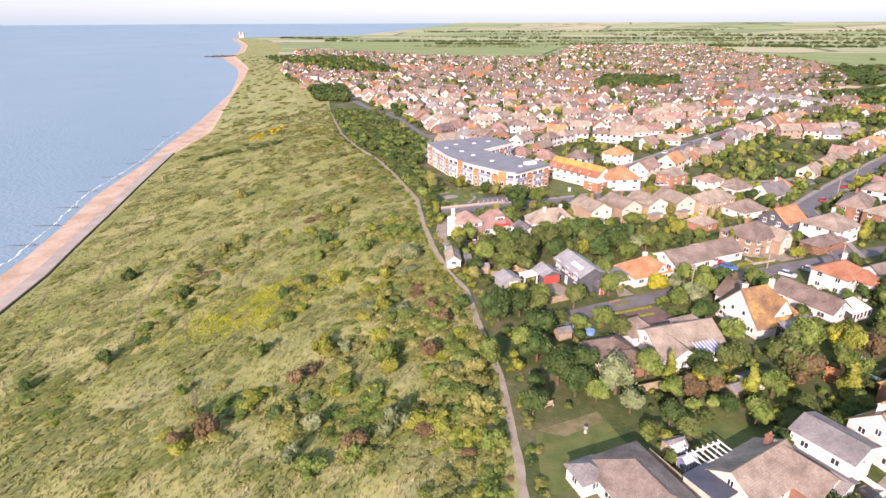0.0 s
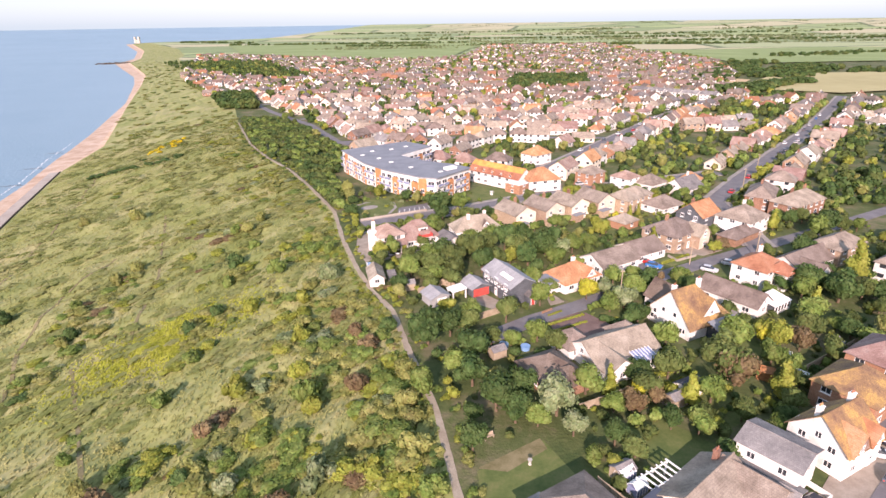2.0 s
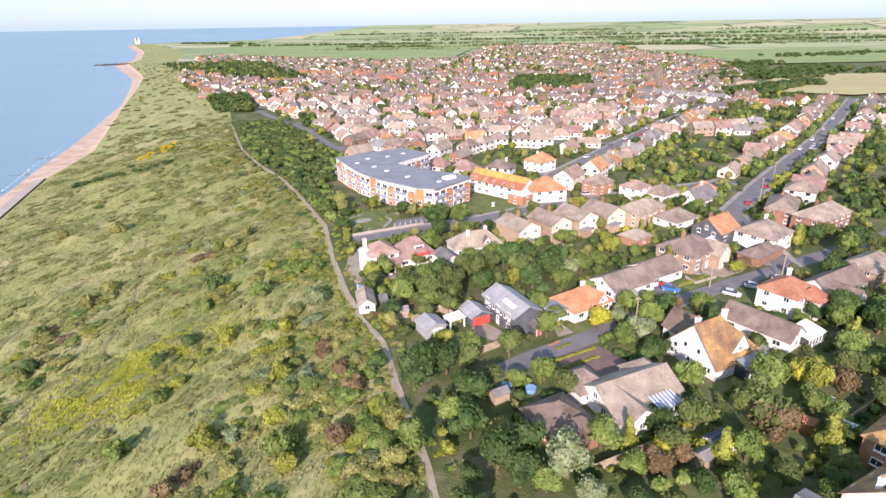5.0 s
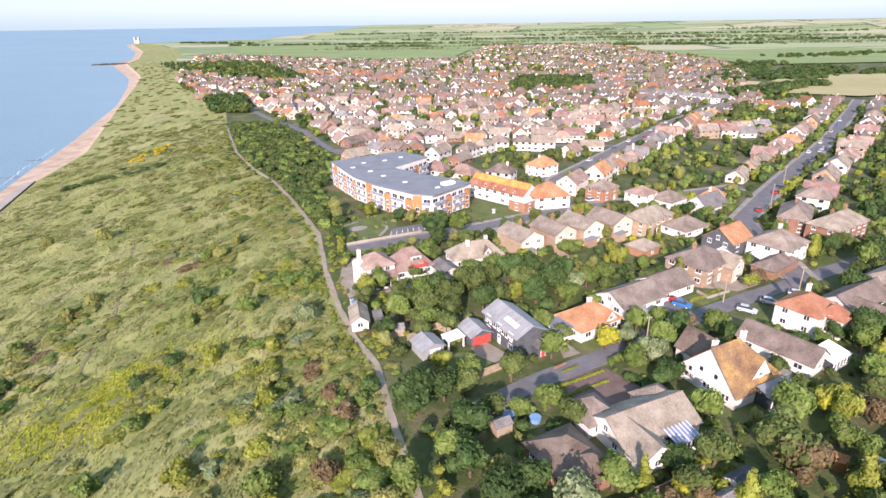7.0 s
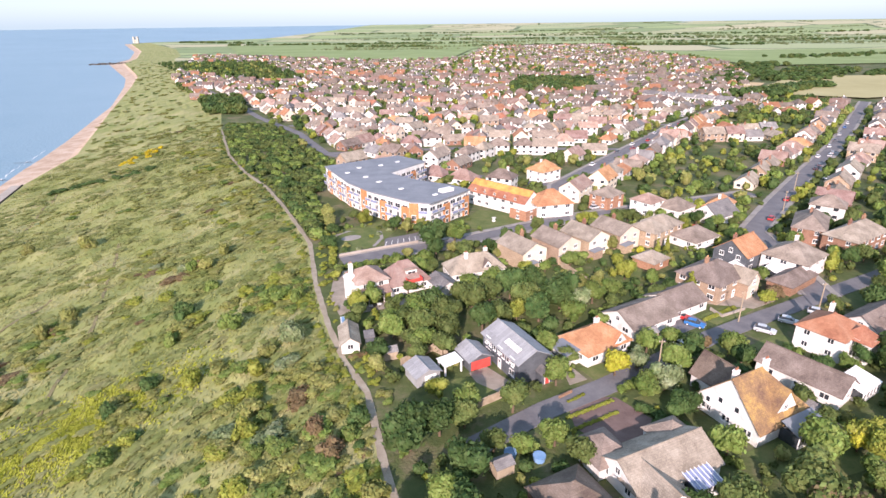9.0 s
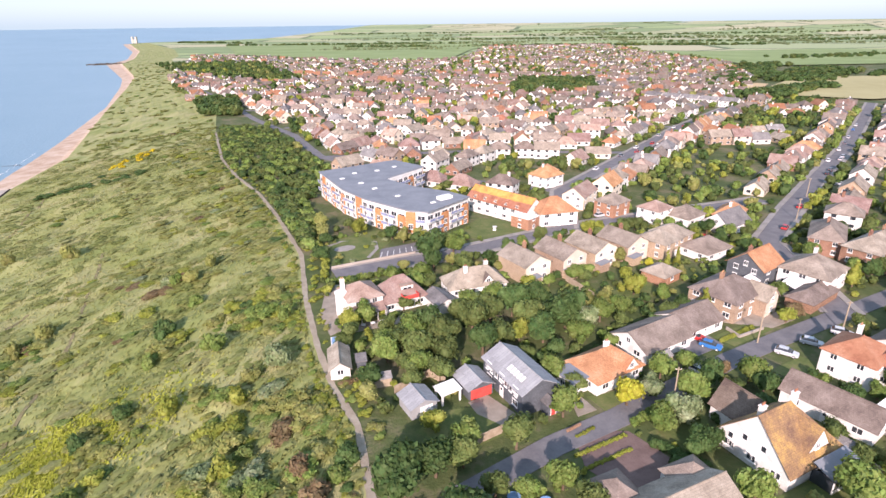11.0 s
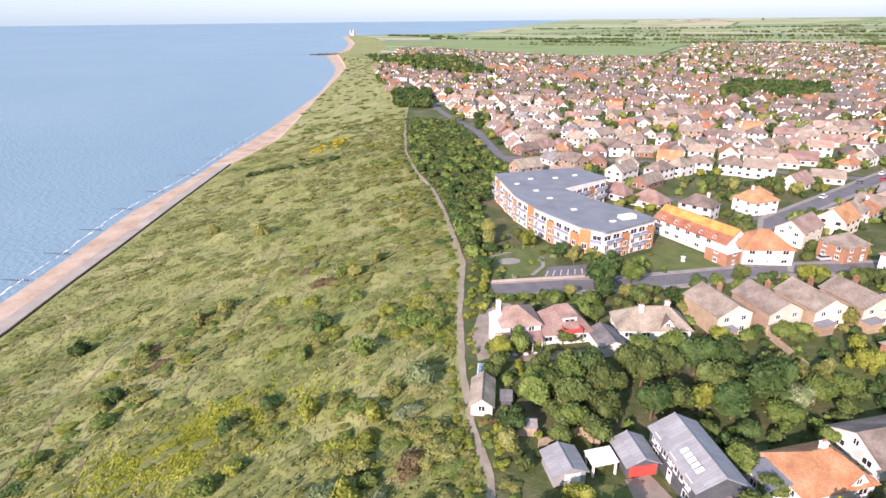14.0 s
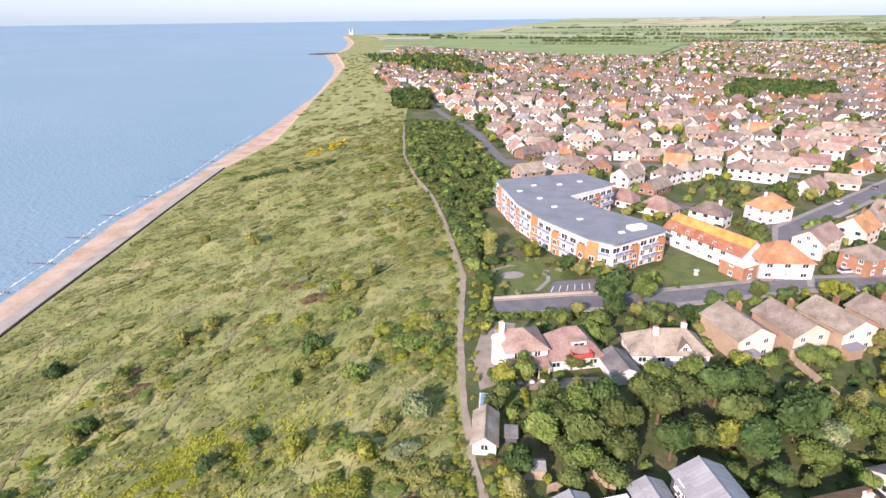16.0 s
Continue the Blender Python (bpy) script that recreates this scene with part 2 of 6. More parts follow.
def patchwork(name, crops, hedge, sx, sy):
    """Distant farmland: uneven cells of different crops with dark hedges between them."""
    m = bpy.data.materials.new(name)
    m.use_nodes = True
    n, l = m.node_tree.nodes, m.node_tree.links
    b = n["Principled BSDF"]
    b.inputs["Roughness"].default_value, b.inputs["Specular IOR Level"].default_value = 0.95, 0.1
    pos, mp = n.new("ShaderNodeNewGeometry"), n.new("ShaderNodeMapping")
    mp.vector_type = "TEXTURE"
    mp.inputs["Rotation"].default_value, mp.inputs["Scale"].default_value = (0, 0, radians(8)), (sx, sy, 1000)
    l.new(pos.outputs["Position"], mp.inputs["Vector"])
    cell, edge = n.new("ShaderNodeTexVoronoi"), n.new("ShaderNodeTexVoronoi")
    edge.feature = "DISTANCE_TO_EDGE"
    for v in (cell, edge):
        v.voronoi_dimensions = "2D"
        v.inputs["Scale"].default_value = 1.0
        l.new(mp.outputs[0], v.inputs["Vector"])
    sep, ramp = n.new("ShaderNodeSeparateColor"), n.new("ShaderNodeValToRGB")
    l.new(cell.outputs["Color"], sep.inputs[0])
    ramp.color_ramp.interpolation = "CONSTANT"
    ramp.color_ramp.elements[0].color = (*crops[0], 1)
    ramp.color_ramp.elements[1].position, ramp.color_ramp.elements[1].color = 1 / len(crops), (*crops[1], 1)
    for i in range(2, len(crops)):
        ramp.color_ramp.elements.new(i / len(crops)).color = (*crops[i], 1)
    l.new(sep.outputs[0], ramp.inputs[0])
    line = n.new("ShaderNodeMath")
    line.operation, line.inputs[1].default_value = "LESS_THAN", 0.035
    l.new(edge.outputs["Distance"], line.inputs[0])
    mx = n.new("ShaderNodeMix")
    mx.data_type = "RGBA"
    mx.inputs[7].default_value = (*hedge, 1)
    l.new(line.outputs[0], mx.inputs[0]), l.new(ramp.outputs[0], mx.inputs[6]), l.new(mx.outputs[2], b.inputs["Base Color"])
    return m


M_FARMLAND = patchwork("distant_fields", ((0.26, 0.32, 0.16), (0.36, 0.37, 0.22), (0.29, 0.35, 0.17), (0.43, 0.4, 0.26), (0.22, 0.28, 0.14), (0.33, 0.37, 0.21)), (0.14, 0.18, 0.1), 420, 260)


# ---- mesh helpers ----
class Build:
    """Gathers faces with a material each, with UVs in metres, into one mesh."""

    def __init__(self):
        self.v, self.f, self.m, self.mats = [], [], [], []

    def face(self, pts, mt):
        if mt not in self.mats:
            self.mats.append(mt)
        k = len(self.v)
        self.v += [tuple(p) for p in pts]
        self.f.append(tuple(range(k, k + len(pts))))
        self.m.append(self.mats.index(mt))

    def box(self, x0, x1, y0, y1, z0, z1, mt):
        p = [(x, y, z) for z in (z0, z1) for x, y in ((x0, y0), (x1, y0), (x1, y1), (x0, y1))]
        for q in ((3, 2, 1, 0), (4, 5, 6, 7), (0, 1, 5, 4), (1, 2, 6, 5), (2, 3, 7, 6), (3, 0, 4, 7)):
            self.face([p[i] for i in q], mt)

    def prism(self, ring, z0, z1, mt, top=None):
        n = len(ring)
        for i in range(n):
            a, b = ring[i], ring[(i + 1) % n]
            self.face([(*a, z0), (*b, z0), (*b, z1), (*a, z1)], mt)
        self.face([(*p, z1) for p in ring], top or mt)
        self.face([(*p, z0) for p in reversed(ring)], mt)

    def slab(self, pts, mt, thick=0.12):
        """A sloping sheet with thickness: pts counter-clockwise seen from above."""
        low = [(p[0], p[1], p[2] - thick) for p in pts]
        self.face(pts, mt)
        self.face(low[::-1], mt)
        for i in range(len(pts)):
            j = (i + 1) % len(pts)
            self.face([low[i], low[j], pts[j], pts[i]], mt)

    def tube(self, a, b, r0, r1, mt, n=7):
        a, b = Vector(a), Vector(b)
        q = (b - a).to_track_quat("Z", "Y")
        ra = [a + q @ Vector((math.cos(i * math.tau / n) * r0, math.sin(i * math.tau / n) * r0, 0)) for i in range(n)]
        rb = [b + q @ Vector((math.cos(i * math.tau / n) * r1, math.sin(i * math.tau / n) * r1, 0)) for i in range(n)]
        for i in range(n):
            j = (i + 1) % n
            self.face([ra[i], ra[j], rb[j], rb[i]], mt)
        self.face(rb, mt)
        self.face(ra[::-1], mt)

    def mesh(self, name):
        me = bpy.data.meshes.new(name)
        me.from_pydata(self.v, [], self.f)
        for mt in self.mats:
            me.materials.append(mt)
        me.polygons.foreach_set("material_index", self.m)
        uv = me.uv_layers.new(name="uv").data
        for p in me.polygons:
            nrm = p.normal
            ax = Vector((-nrm.y, nrm.x, 0))
            ax = ax.normalized() if ax.length > 0.02 else Vector((1, 0, 0))
            ay = nrm.cross(ax)
            for li in p.loop_indices:
                co = me.vertices[me.loops[li].vertex_index].co
                uv[li].uv = (co.dot(ax), co.dot(ay))
        return me


def part(name, built, parent, label=""):
    ob = new(name, built if isinstance(built, bpy.types.Mesh) else built.mesh(name))
    ob.parent = parent
    return tagged(ob, label)


def thing(name, m, label, category, group="", data=None):
    ob = new(name, data)
    ob.matrix_basis = m
    return tagged(ob, label, category, group)


def structure(name, data, label=""):
    return tagged(new(name, data), label, kind="structure")


# ---- ground: cliff-top town, grassy slope, beach ----
PATHLINE = [(60, -500), (22, -100), (10, 20), (0.5, 56), (-0.5, 62), (-5.2, 84), (-12.2, 104), (-17, 119.5), (-23, 129), (-29.5, 143), (-38, 165), (-46.5, 192), (-65, 228), (-82, 258), (-103, 288), (-125, 325), (-146, 370), (-166, 413)]
CREST = PATHLINE + [(-215, 530), (-320, 700), (-420, 880), (-540, 1130), (-690, 1400), (-750, 1560), (-980, 2000), (-1440, 2700), (-1520, 2850), (-1100, 3200), (-700, 5000)]
WALL = [(60 - 190, -500), (-95, -60), (-115, 0), (-156.5, 116), (-165, 142), (-176, 167), (-191, 203), (-210, 247), (-242, 324), (-262, 400), (-296, 470), (-360, 600), (-470, 830), (-560, 1010), (-790, 1365), (-870, 1560), (-1100, 2000), (-1530, 2700), (-1620, 2850), (-1200, 3200), (-800, 5000)]
SHORE = [(-190, -500), (-150, -60), (-160, 20), (-183, 120), (-195, 158), (-208, 188), (-231, 235), (-253, 305), (-280, 368), (-314, 460), (-393, 653), (-504, 867), (-575, 990), (-835, 1365), (-895, 1560), (-1130, 2000), (-1570, 2700), (-1660, 2850), (-1250, 3200), (-850, 5000)]


LINES = {}


def along(line, y):
    if id(line) not in LINES:
        LINES[id(line)] = (np.array([p[1] for p in line], float), np.array([p[0] for p in line], float), line)
    ys, xs, _ = LINES[id(line)]
    return float(np.interp(y, ys, xs))


def plain(y):
    s = max(0.0, y - 200)
    return -0.021 * min(s, 240) - 0.008 * max(0.0, min(s - 240, 1000))


def far_rise(x, y):
    """The land and sea climb slowly, far out, to the height of the true horizon."""
    r = math.hypot(x, y - 40)
    return 0.0 if r < 3250 else min(1.0, (r - 3250) / 1500) ** 1.2


def land(x, y):
    return plain(y) + (46 - plain(y)) * far_rise(x, y)


def rough(x, y):
    """Hummocks drawn out along the wind."""
    a, c = 0.37 * x + 0.93 * y, 0.93 * x - 0.37 * y
    return 1.5 * noise.noise((a / 26, c / 12, 1.0)) + 0.95 * noise.noise((a / 10, c / 4.6, 7.0)) + 0.32 * noise.noise((a / 3.6, c / 2.0, 3.0))


def height(x, y):
    xc, xw, xs = along(CREST, y), along(WALL, y), along(SHORE, y)
    if x >= xc:
        return land(x, y)
    if x >= xw:
        u = (xc - x) / max(1.0, xc - xw)
        g, low = plain(y), -18.6
        base = g + (low - g) * (0.78 * u + 0.22 * (u * u * (3 - 2 * u)))
        return base + rough(x, y) * min(1, u * 9, (1 - u) * 9)
    if x >= xs:
        return -19.6 - 1.4 * (xw - x) / max(1.0, xw - xs)
    return -21.0 - min(4.0, (xs - x) * 0.05)


def ground_mesh():
    ys = [-500, -250, -100, -30, 10, 30]
    y = 40.0
    while y < 5000:
        ys.append(y)
        y += 1.4 if y < 230 else max(1.8, (y - 180) * 0.024)
    ys.append(5000)
    ns = 120
    verts, faces, mi = [], [], []
    right = [0.0, 0.7, 1.5, 3, 6, 12, 25, 50, 90, 150, 240, 380, 600, 950, 1500, 2100, 2700, 3200, 3700, 4200, 4700, 5400, 6500]
    for y in ys:
        xc, xw, xs = along(CREST, y), along(WALL, y), along(SHORE, y)
        cols = [-4900, xs - 80, xs - 15] + [xs + (xw - 0.3 - xs) * i / 5 for i in range(6)]
        cols += [xw + (xc - xw) * i / ns for i in range(ns)]
        cols += [xc + r for r in right]
        verts += [(x, y, height(x, y)) for x in cols]
    w = 9 + ns + len(right)
    for r in range(len(ys) - 1):
        for c in range(w - 1):
            a = r * w + c
            faces.append((a, a + 1, a + w + 1, a + w))
            mi.append(0 if c < 9 else (1 if c < 9 + ns else (2 if ys[r] < 1300 else 3)))
    me = bpy.data.meshes.new("ground")
    me.from_pydata(verts, [], faces)
    for m in (M_SAND, M_SLOPE, M_TOWN, M_FARMLAND):
        me.materials.append(m)
    me.polygons.foreach_set("material_index", mi)
    me.polygons.foreach_set("use_smooth", [True] * len(faces))
    return me


structure("ground", ground_mesh(), "grassy coastal slope, shingle beach and flat land behind")

def sea_mesh():
    rings = [0, 400, 900, 1600, 2400, 3250, 3450, 3650, 3850, 4050, 4250, 4450, 4650, 4750, 4900]
    n = 72
    v, f = [], []
    for r in rings:
        for i in range(n + 1):
            a = radians(-180 + 200 * i / n)
            x, y = math.sin(a) * r, 40 + math.cos(a) * r
            v.append((x, y, -20.75 + 64.5 * far_rise(x, y)))
    for k in range(len(rings) - 1):
        for i in range(n):
            p = k * (n + 1) + i
            f.append((p, p + n + 1, p + n + 2, p + 1))
    me = bpy.data.meshes.new("water")
    me.from_pydata(v, [], f)
    me.materials.append(M_WATER)
    me.polygons.foreach_set("use_smooth", [True] * len(f))
    return me


structure("water", sea_mesh(), "calm blue-grey sea with small ripples")


def ribbon(name, line, w0, w1, mt, lift, label, step=4.0, follow=None):
    """A strip along a line, from w0 to w1 metres to its right, laid on the ground."""
    pts = []
    for (ax, ay), (bx, by) in zip(line, line[1:]):
        n = max(1, int(math.hypot(bx - ax, by - ay) / step))
        pts += [(ax + (bx - ax) * i / n, ay + (by - ay) * i / n) for i in range(n)]
    pts.append(line[-1])
    v, f = [], []
    for i, (x, y) in enumerate(pts):
        p, q = pts[max(0, i - 1)], pts[min(len(pts) - 1, i + 1)]
        dx, dy = q[0] - p[0], q[1] - p[1]
        d = math.hypot(dx, dy) or 1
        nx, ny = dy / d, -dx / d
        j = 0.25 * noise.noise((x / 3, y / 3, 5)) if follow else 0
        for w in (w0 - j, w1 + j):
            px, py = x + nx * w, y + ny * w
            z = max(height(px, py), height(x, y)) if follow else plain(py)
            v.append((px, py, z + lift))
    v += [(a, b_, c - lift - 0.3) for a, b_, c in v]
    k = len(pts) * 2
    for i in range(len(pts) - 1):
        a = 2 * i
        f += [(a, a + 1, a + 3, a + 2), (a + k, a, a + 2, a + 2 + k), (a + 1, a + 1 + k, a + 3 + k, a + 3)]
    me = bpy.data.meshes.new(name)
    me.from_pydata(v, [], f)
    me.materials.append(mt)
    return structure(name, me, label)


def patch(name, ring, mt, lift, label):
    b = Build()
    if max(p[1] for p in ring) > 500:
        b.face([(x, y, plain(y) + lift) for x, y in ring], mt)
    else:
        z = max(plain(p[1]) for p in ring) + lift
        b.prism(ring, z - 0.3, z, mt)
    return structure(name, b.mesh(name), label)

# ---- roads, paths, beach works ----
ROADS = {
    "road_1": ([(0, 104.5), (14.5, 115.5), (26, 122.5), (38, 130.8), (52, 140.5), (67, 149.5), (84.6, 159.5), (116, 177.5), (150, 198)], 4.4),
    "road_2": ([(-34, 178.5), (-18, 187), (-2, 194), (13, 203.5), (32, 216), (54, 226), (80, 237), (110, 250)], 6.0),
    "road_3": ([(84.6, 159.5), (90, 205), (114, 238), (153, 289), (204, 354), (282, 463), (340, 545)], 6.0),
    "road_4": ([(32, 216), (38, 262), (78, 326), (140, 426), (225, 540), (270, 600)], 6.0),
    "road_5": ([(45, 48), (57, 63), (66, 71), (70, 80), (82, 92), (120, 120)], 7.0),
    "road_6": ([(38, 262), (10, 275), (-40, 300), (-75, 330), (-110, 400), (-160, 470), (-215, 560), (-300, 690)], 5.0),
    "road_7": ([(-75, 330), (0, 345), (84, 340)], 5.0),
    "road_8": ([(-125, 430), (-40, 425), (60, 440), (140, 426)], 5.0),
    "road_9": ([(-190, 520), (-80, 515), (60, 530), (225, 540)], 5.0),
    "road_10": ([(-240, 600), (-80, 620), (80, 640), (250, 640)], 5.0),
}
for i, (rn, (line, w)) in enumerate(ROADS.items()):
    ribbon(rn, line, -w / 2, w / 2, M_ROAD, 0.13 + i * 0.006, "grey asphalt residential road")
    if i in (1, 2, 3):
        ribbon("pavement", line, -w / 2 - 1.7, -w / 2 - 0.02, M_PAVE, 0.26, "pale slab pavement with raised kerb")
        ribbon("pavement", line, w / 2 + 0.02, w / 2 + 1.7, M_PAVE, 0.26, "pale slab pavement with raised kerb")
ribbon("cliff_path", PATHLINE[1:], -0.62, 0.62, M_PATH, 0.06, "narrow worn clifftop footpath", 1.5, True)
ribbon("promenade", [p for p in WALL if -70 < p[1] < 330], -5.5, -0.4, M_PROM, 0.14, "pinkish concrete promenade behind the beach", 5, True)
# sea wall: the dark timber colour paints in the shade on its face
b = Build()
wl_pts = [p for p in WALL if -70 < p[1] < 330]
for p, q in zip(wl_pts, wl_pts[1:]):
    d = math.hypot(q[0] - p[0], q[1] - p[1])
    nx, ny = (q[1] - p[1]) / d * 0.3, -(q[0] - p[0]) / d * 0.3
    b.prism([(p[0] - nx, p[1] - ny), (p[0] + nx, p[1] + ny), (q[0] + nx, q[1] + ny), (q[0] - nx, q[1] - ny)], -20.2, -18.1, M_DARKWOOD)
structure("sea_wall", b.mesh("sea_wall"), "low sea wall in shade-dark colour at the foot of the slope")
# faint trodden tracks on the slope
for k, line in enumerate(([(-118, 70), (-125, 95), (-133, 120), (-146, 150), (-158, 185), (-176, 235), (-203, 300)], [(-95, 80), (-98, 100), (-112, 122), (-120, 150), (-118, 175)], [(-70, 100), (-82, 122), (-90, 150), (-104, 180), (-120, 215)], [(-60, 70), (-75, 90), (-88, 108)], [(-140, 110), (-152, 128), (-158, 150)])):
    ribbon("trodden_track", line, -0.42, 0.42, M_TRACK, 0.1, "faint trodden track through long grass", 1.2, True)

# timber groynes across the beach
for y in (118, 142, 168, 190, 214, 240, 268, 300, 340, 385):
    xs, xw = along(SHORE, y), along(WALL, y)
    g = thing("groyne", pose(xs - 9, y, -21.2), "low dark timber groyne running into the sea", "groyne", "groynes along the beach")
    n = 9
    for i in range(n):
        x = i * (11.0 / n)
        b = Build()
        b.tube((x, 0.25 * x, -1), (x, 0.25 * x, 0.65 + 0.06 * x), 0.14, 0.12, M_DARKWOOD, 6)
        part("post", b, g)
    b = Build()
    b.prism([(0, -0.05), (11, 2.7), (11, 2.82), (0, 0.07)], -0.6, 0.55, M_DARKWOOD)
    part("plank_wall", b, g)
# surf line
b = Build()
for i in range(70):
    y = 105 + i * 4.6 + random.uniform(-1.5, 1.5)
    x = along(SHORE, y) - 0.6 + random.uniform(-0.7, 0.5)
    l, w = random.uniform(1.5, 4.2), random.uniform(0.15, 0.5)
    dx, dy = -0.4 * l, 0.9 * l
    ring = [(x - dx, y - dy), (x + w, y - dy * 0.3), (x + dx + w * 0.6, y + dy), (x + dx - w, y + dy * 0.6)]
    b.face([(*p, -20.68) for p in ring], M_FOAM)
tagged(new("surf", b.mesh("surf")), "broken white surf along the waterline", "surf", kind="stuff")
b = Build()
for i in range(60):
    a = i / 60
    x, y = -800 - 62 * a + random.uniform(-8, 8), 1385 - 20 * a + random.uniform(-22, 22)
    s = random.uniform(2, 6)
    b.tube((x, y, -23), (x + random.uniform(-2, 2), y, -19.5 + random.uniform(0, 1.5)), s, s * 0.5, M_DARKWOOD, 6)
tagged(new("rock_groyne", b.mesh("rock_groyne")), "dark rock armour reef on the far headland", "rocks", kind="stuff")

# ---- house kit ----
WIN = {}


def window_meshes(w, h):
    key = (round(w, 1), round(h, 1))
    if key not in WIN:
        f, p = Build(), Build()
        t, d = 0.09, 0.1
        f.box(-w / 2, w / 2, -0.04, d, -t, t, M_FRAME)
        f.box(-w / 2, w / 2, -0.04, d, h - t, h + t, M_FRAME)
        f.box(-w / 2, -w / 2 + t, -0.04, d, t, h - t, M_FRAME)
        f.box(w / 2 - t, w / 2, -0.04, d, t, h - t, M_FRAME)
        if w > 0.9:
            f.box(-0.04, 0.04, -0.04, d, t, h - t, M_FRAME)
        f.box(-w / 2 - 0.08, w / 2 + 0.08, -0.12, 0.05, -t - 0.06, -t, M_FRAME)
        p.box(-w / 2 + t, w / 2 - t, 0.0, 0.03, t, h - t, M_GLASS)
        WIN[key] = (f.mesh("window"), p.mesh("pane"))
    return WIN[key]


def add_window(parent, x, y, z, turn, w=1.3, h=1.15, pane=True):
    f, p = window_meshes(w, h)
    ob = part("window", f, parent)
    ob.matrix_basis = pose(x, y, z, 0, 0, turn)
    if pane:
        part("pane", p, ob)


def door_mesh(mt):
    b = Build()
    b.box(-0.45, 0.45, -0.06, 0.02, 0.05, 2.05, mt)
    b.box(-0.55, -0.45, -0.08, 0.04, 0, 2.15, M_FRAME)
    b.box(0.45, 0.55, -0.08, 0.04, 0, 2.15, M_FRAME)
    b.box(-0.45, 0.45, -0.08, 0.04, 2.05, 2.15, M_FRAME)
    b.box(-0.25, 0.25, -0.075, -0.05, 1.4, 1.85, M_GLASS)
    return b.mesh("door")


DOOR_WHITE, DOOR_RED, DOOR_DARK = door_mesh(M_FRAME), door_mesh(M_REDDOOR), door_mesh(M_NAVY)


def garage_door_mesh(w, mt):
    b = Build()
    for i in range(4):
        b.box(-w / 2, w / 2, -0.05, 0.0, 0.05 + i * 0.5, 0.05 + i * 0.5 + 0.47, mt)
    return b.mesh("garage_door")


def roof_build(L, W, eave, ridge, kind, mt, over=0.4, hips=(1, 1)):
    """Pitched roof over a plan L x W, ridge along local x. kind: gable, hip, flat, half. hips: which ends are hipped."""
    b = Build()
    if kind == "flat":
        b.box(-L / 2 - over, L / 2 + over, -W / 2 - over, W / 2 + over, eave, eave + 0.25, mt)
        return b
    rise = ridge - eave
    slope = rise / (W / 2)
    x, y, e = L / 2 + over, W / 2 + over, eave - slope * over + 0.1
    top = ridge + 0.1
    if kind == "pyramid":
        hx = 0.05
        ends = (-hx, hx)
    else:
        run = W / 2 + over
        ends = [s * (x - (run if kind == "hip" and k else (run * 0.35 if kind == "half" else 0))) for s, k in ((-1, hips[0]), (1, hips[1]))]
        if ends[0] > ends[1]:
            ends = (-0.05, 0.05)
    a, c = ends
    b.slab([(-x, -y, e), (x, -y, e), (c, 0, top), (a, 0, top)], mt)
    b.slab([(x, y, e), (-x, y, e), (a, 0, top), (c, 0, top)], mt)
    if abs(a + x) > 0.02:
        b.slab([(-x, y, e), (-x, -y, e), (a, 0, top)], mt)
    if abs(c - x) > 0.02:
        b.slab([(x, -y, e), (x, y, e), (c, 0, top)], mt)
    # ridge capping
    b.tube((a, 0, top + 0.03), (c, 0, top + 0.03), 0.11, 0.11, mt, 6)
    return b


def wall_build(L, W, eave, ridge, kind, mt, hips=(1, 1), gable_mat=None):
    b = Build()
    x, y = L / 2, W / 2
    b.face([(-x, -y, -0.4), (x, -y, -0.4), (x, -y, eave), (-x, -y, eave)], mt)
    b.face([(x, y, -0.4), (-x, y, -0.4), (-x, y, eave), (x, y, eave)], mt)
    for s, k in ((-1, hips[0]), (1, hips[1])):
        pts = [(s * x, s * -y, -0.4), (s * x, s * y, -0.4), (s * x, s * y, eave)]
        if kind == "gable" or (kind == "hip" and not k):
            pts.append((s * x, 0, ridge - 0.02))
        pts.append((s * x, s * -y, eave))
        b.face(pts, (gable_mat if s > 0 and gable_mat else mt))
    b.face([(-x, -y, eave - 0.05), (x, -y, eave - 0.05), (x, y, eave - 0.05), (-x, y, eave - 0.05)], mt)
    return b


def chimney_build(h, mt=None):
    b = Build()
    b.box(-0.45, 0.45, -0.35, 0.35, -1.5, h, mt or M_BRICK)
    b.box(-0.52, 0.52, -0.42, 0.42, h - 0.25, h - 0.1, mt or M_BRICK)
    for s in (-0.2, 0.2):
        b.tube((s, 0, h), (s, 0, h + 0.45), 0.13, 0.1, M_T_ORANGE, 7)
    return b


CHIM = {}


def chimney(parent, x, y, z, h=1.3, mt=None):
    key = (h, (mt or M_BRICK).name)
    if key not in CHIM:
        CHIM[key] = chimney_build(h, mt).mesh("chimney")
    part("chimney", CHIM[key], parent).location = (x, y, z)


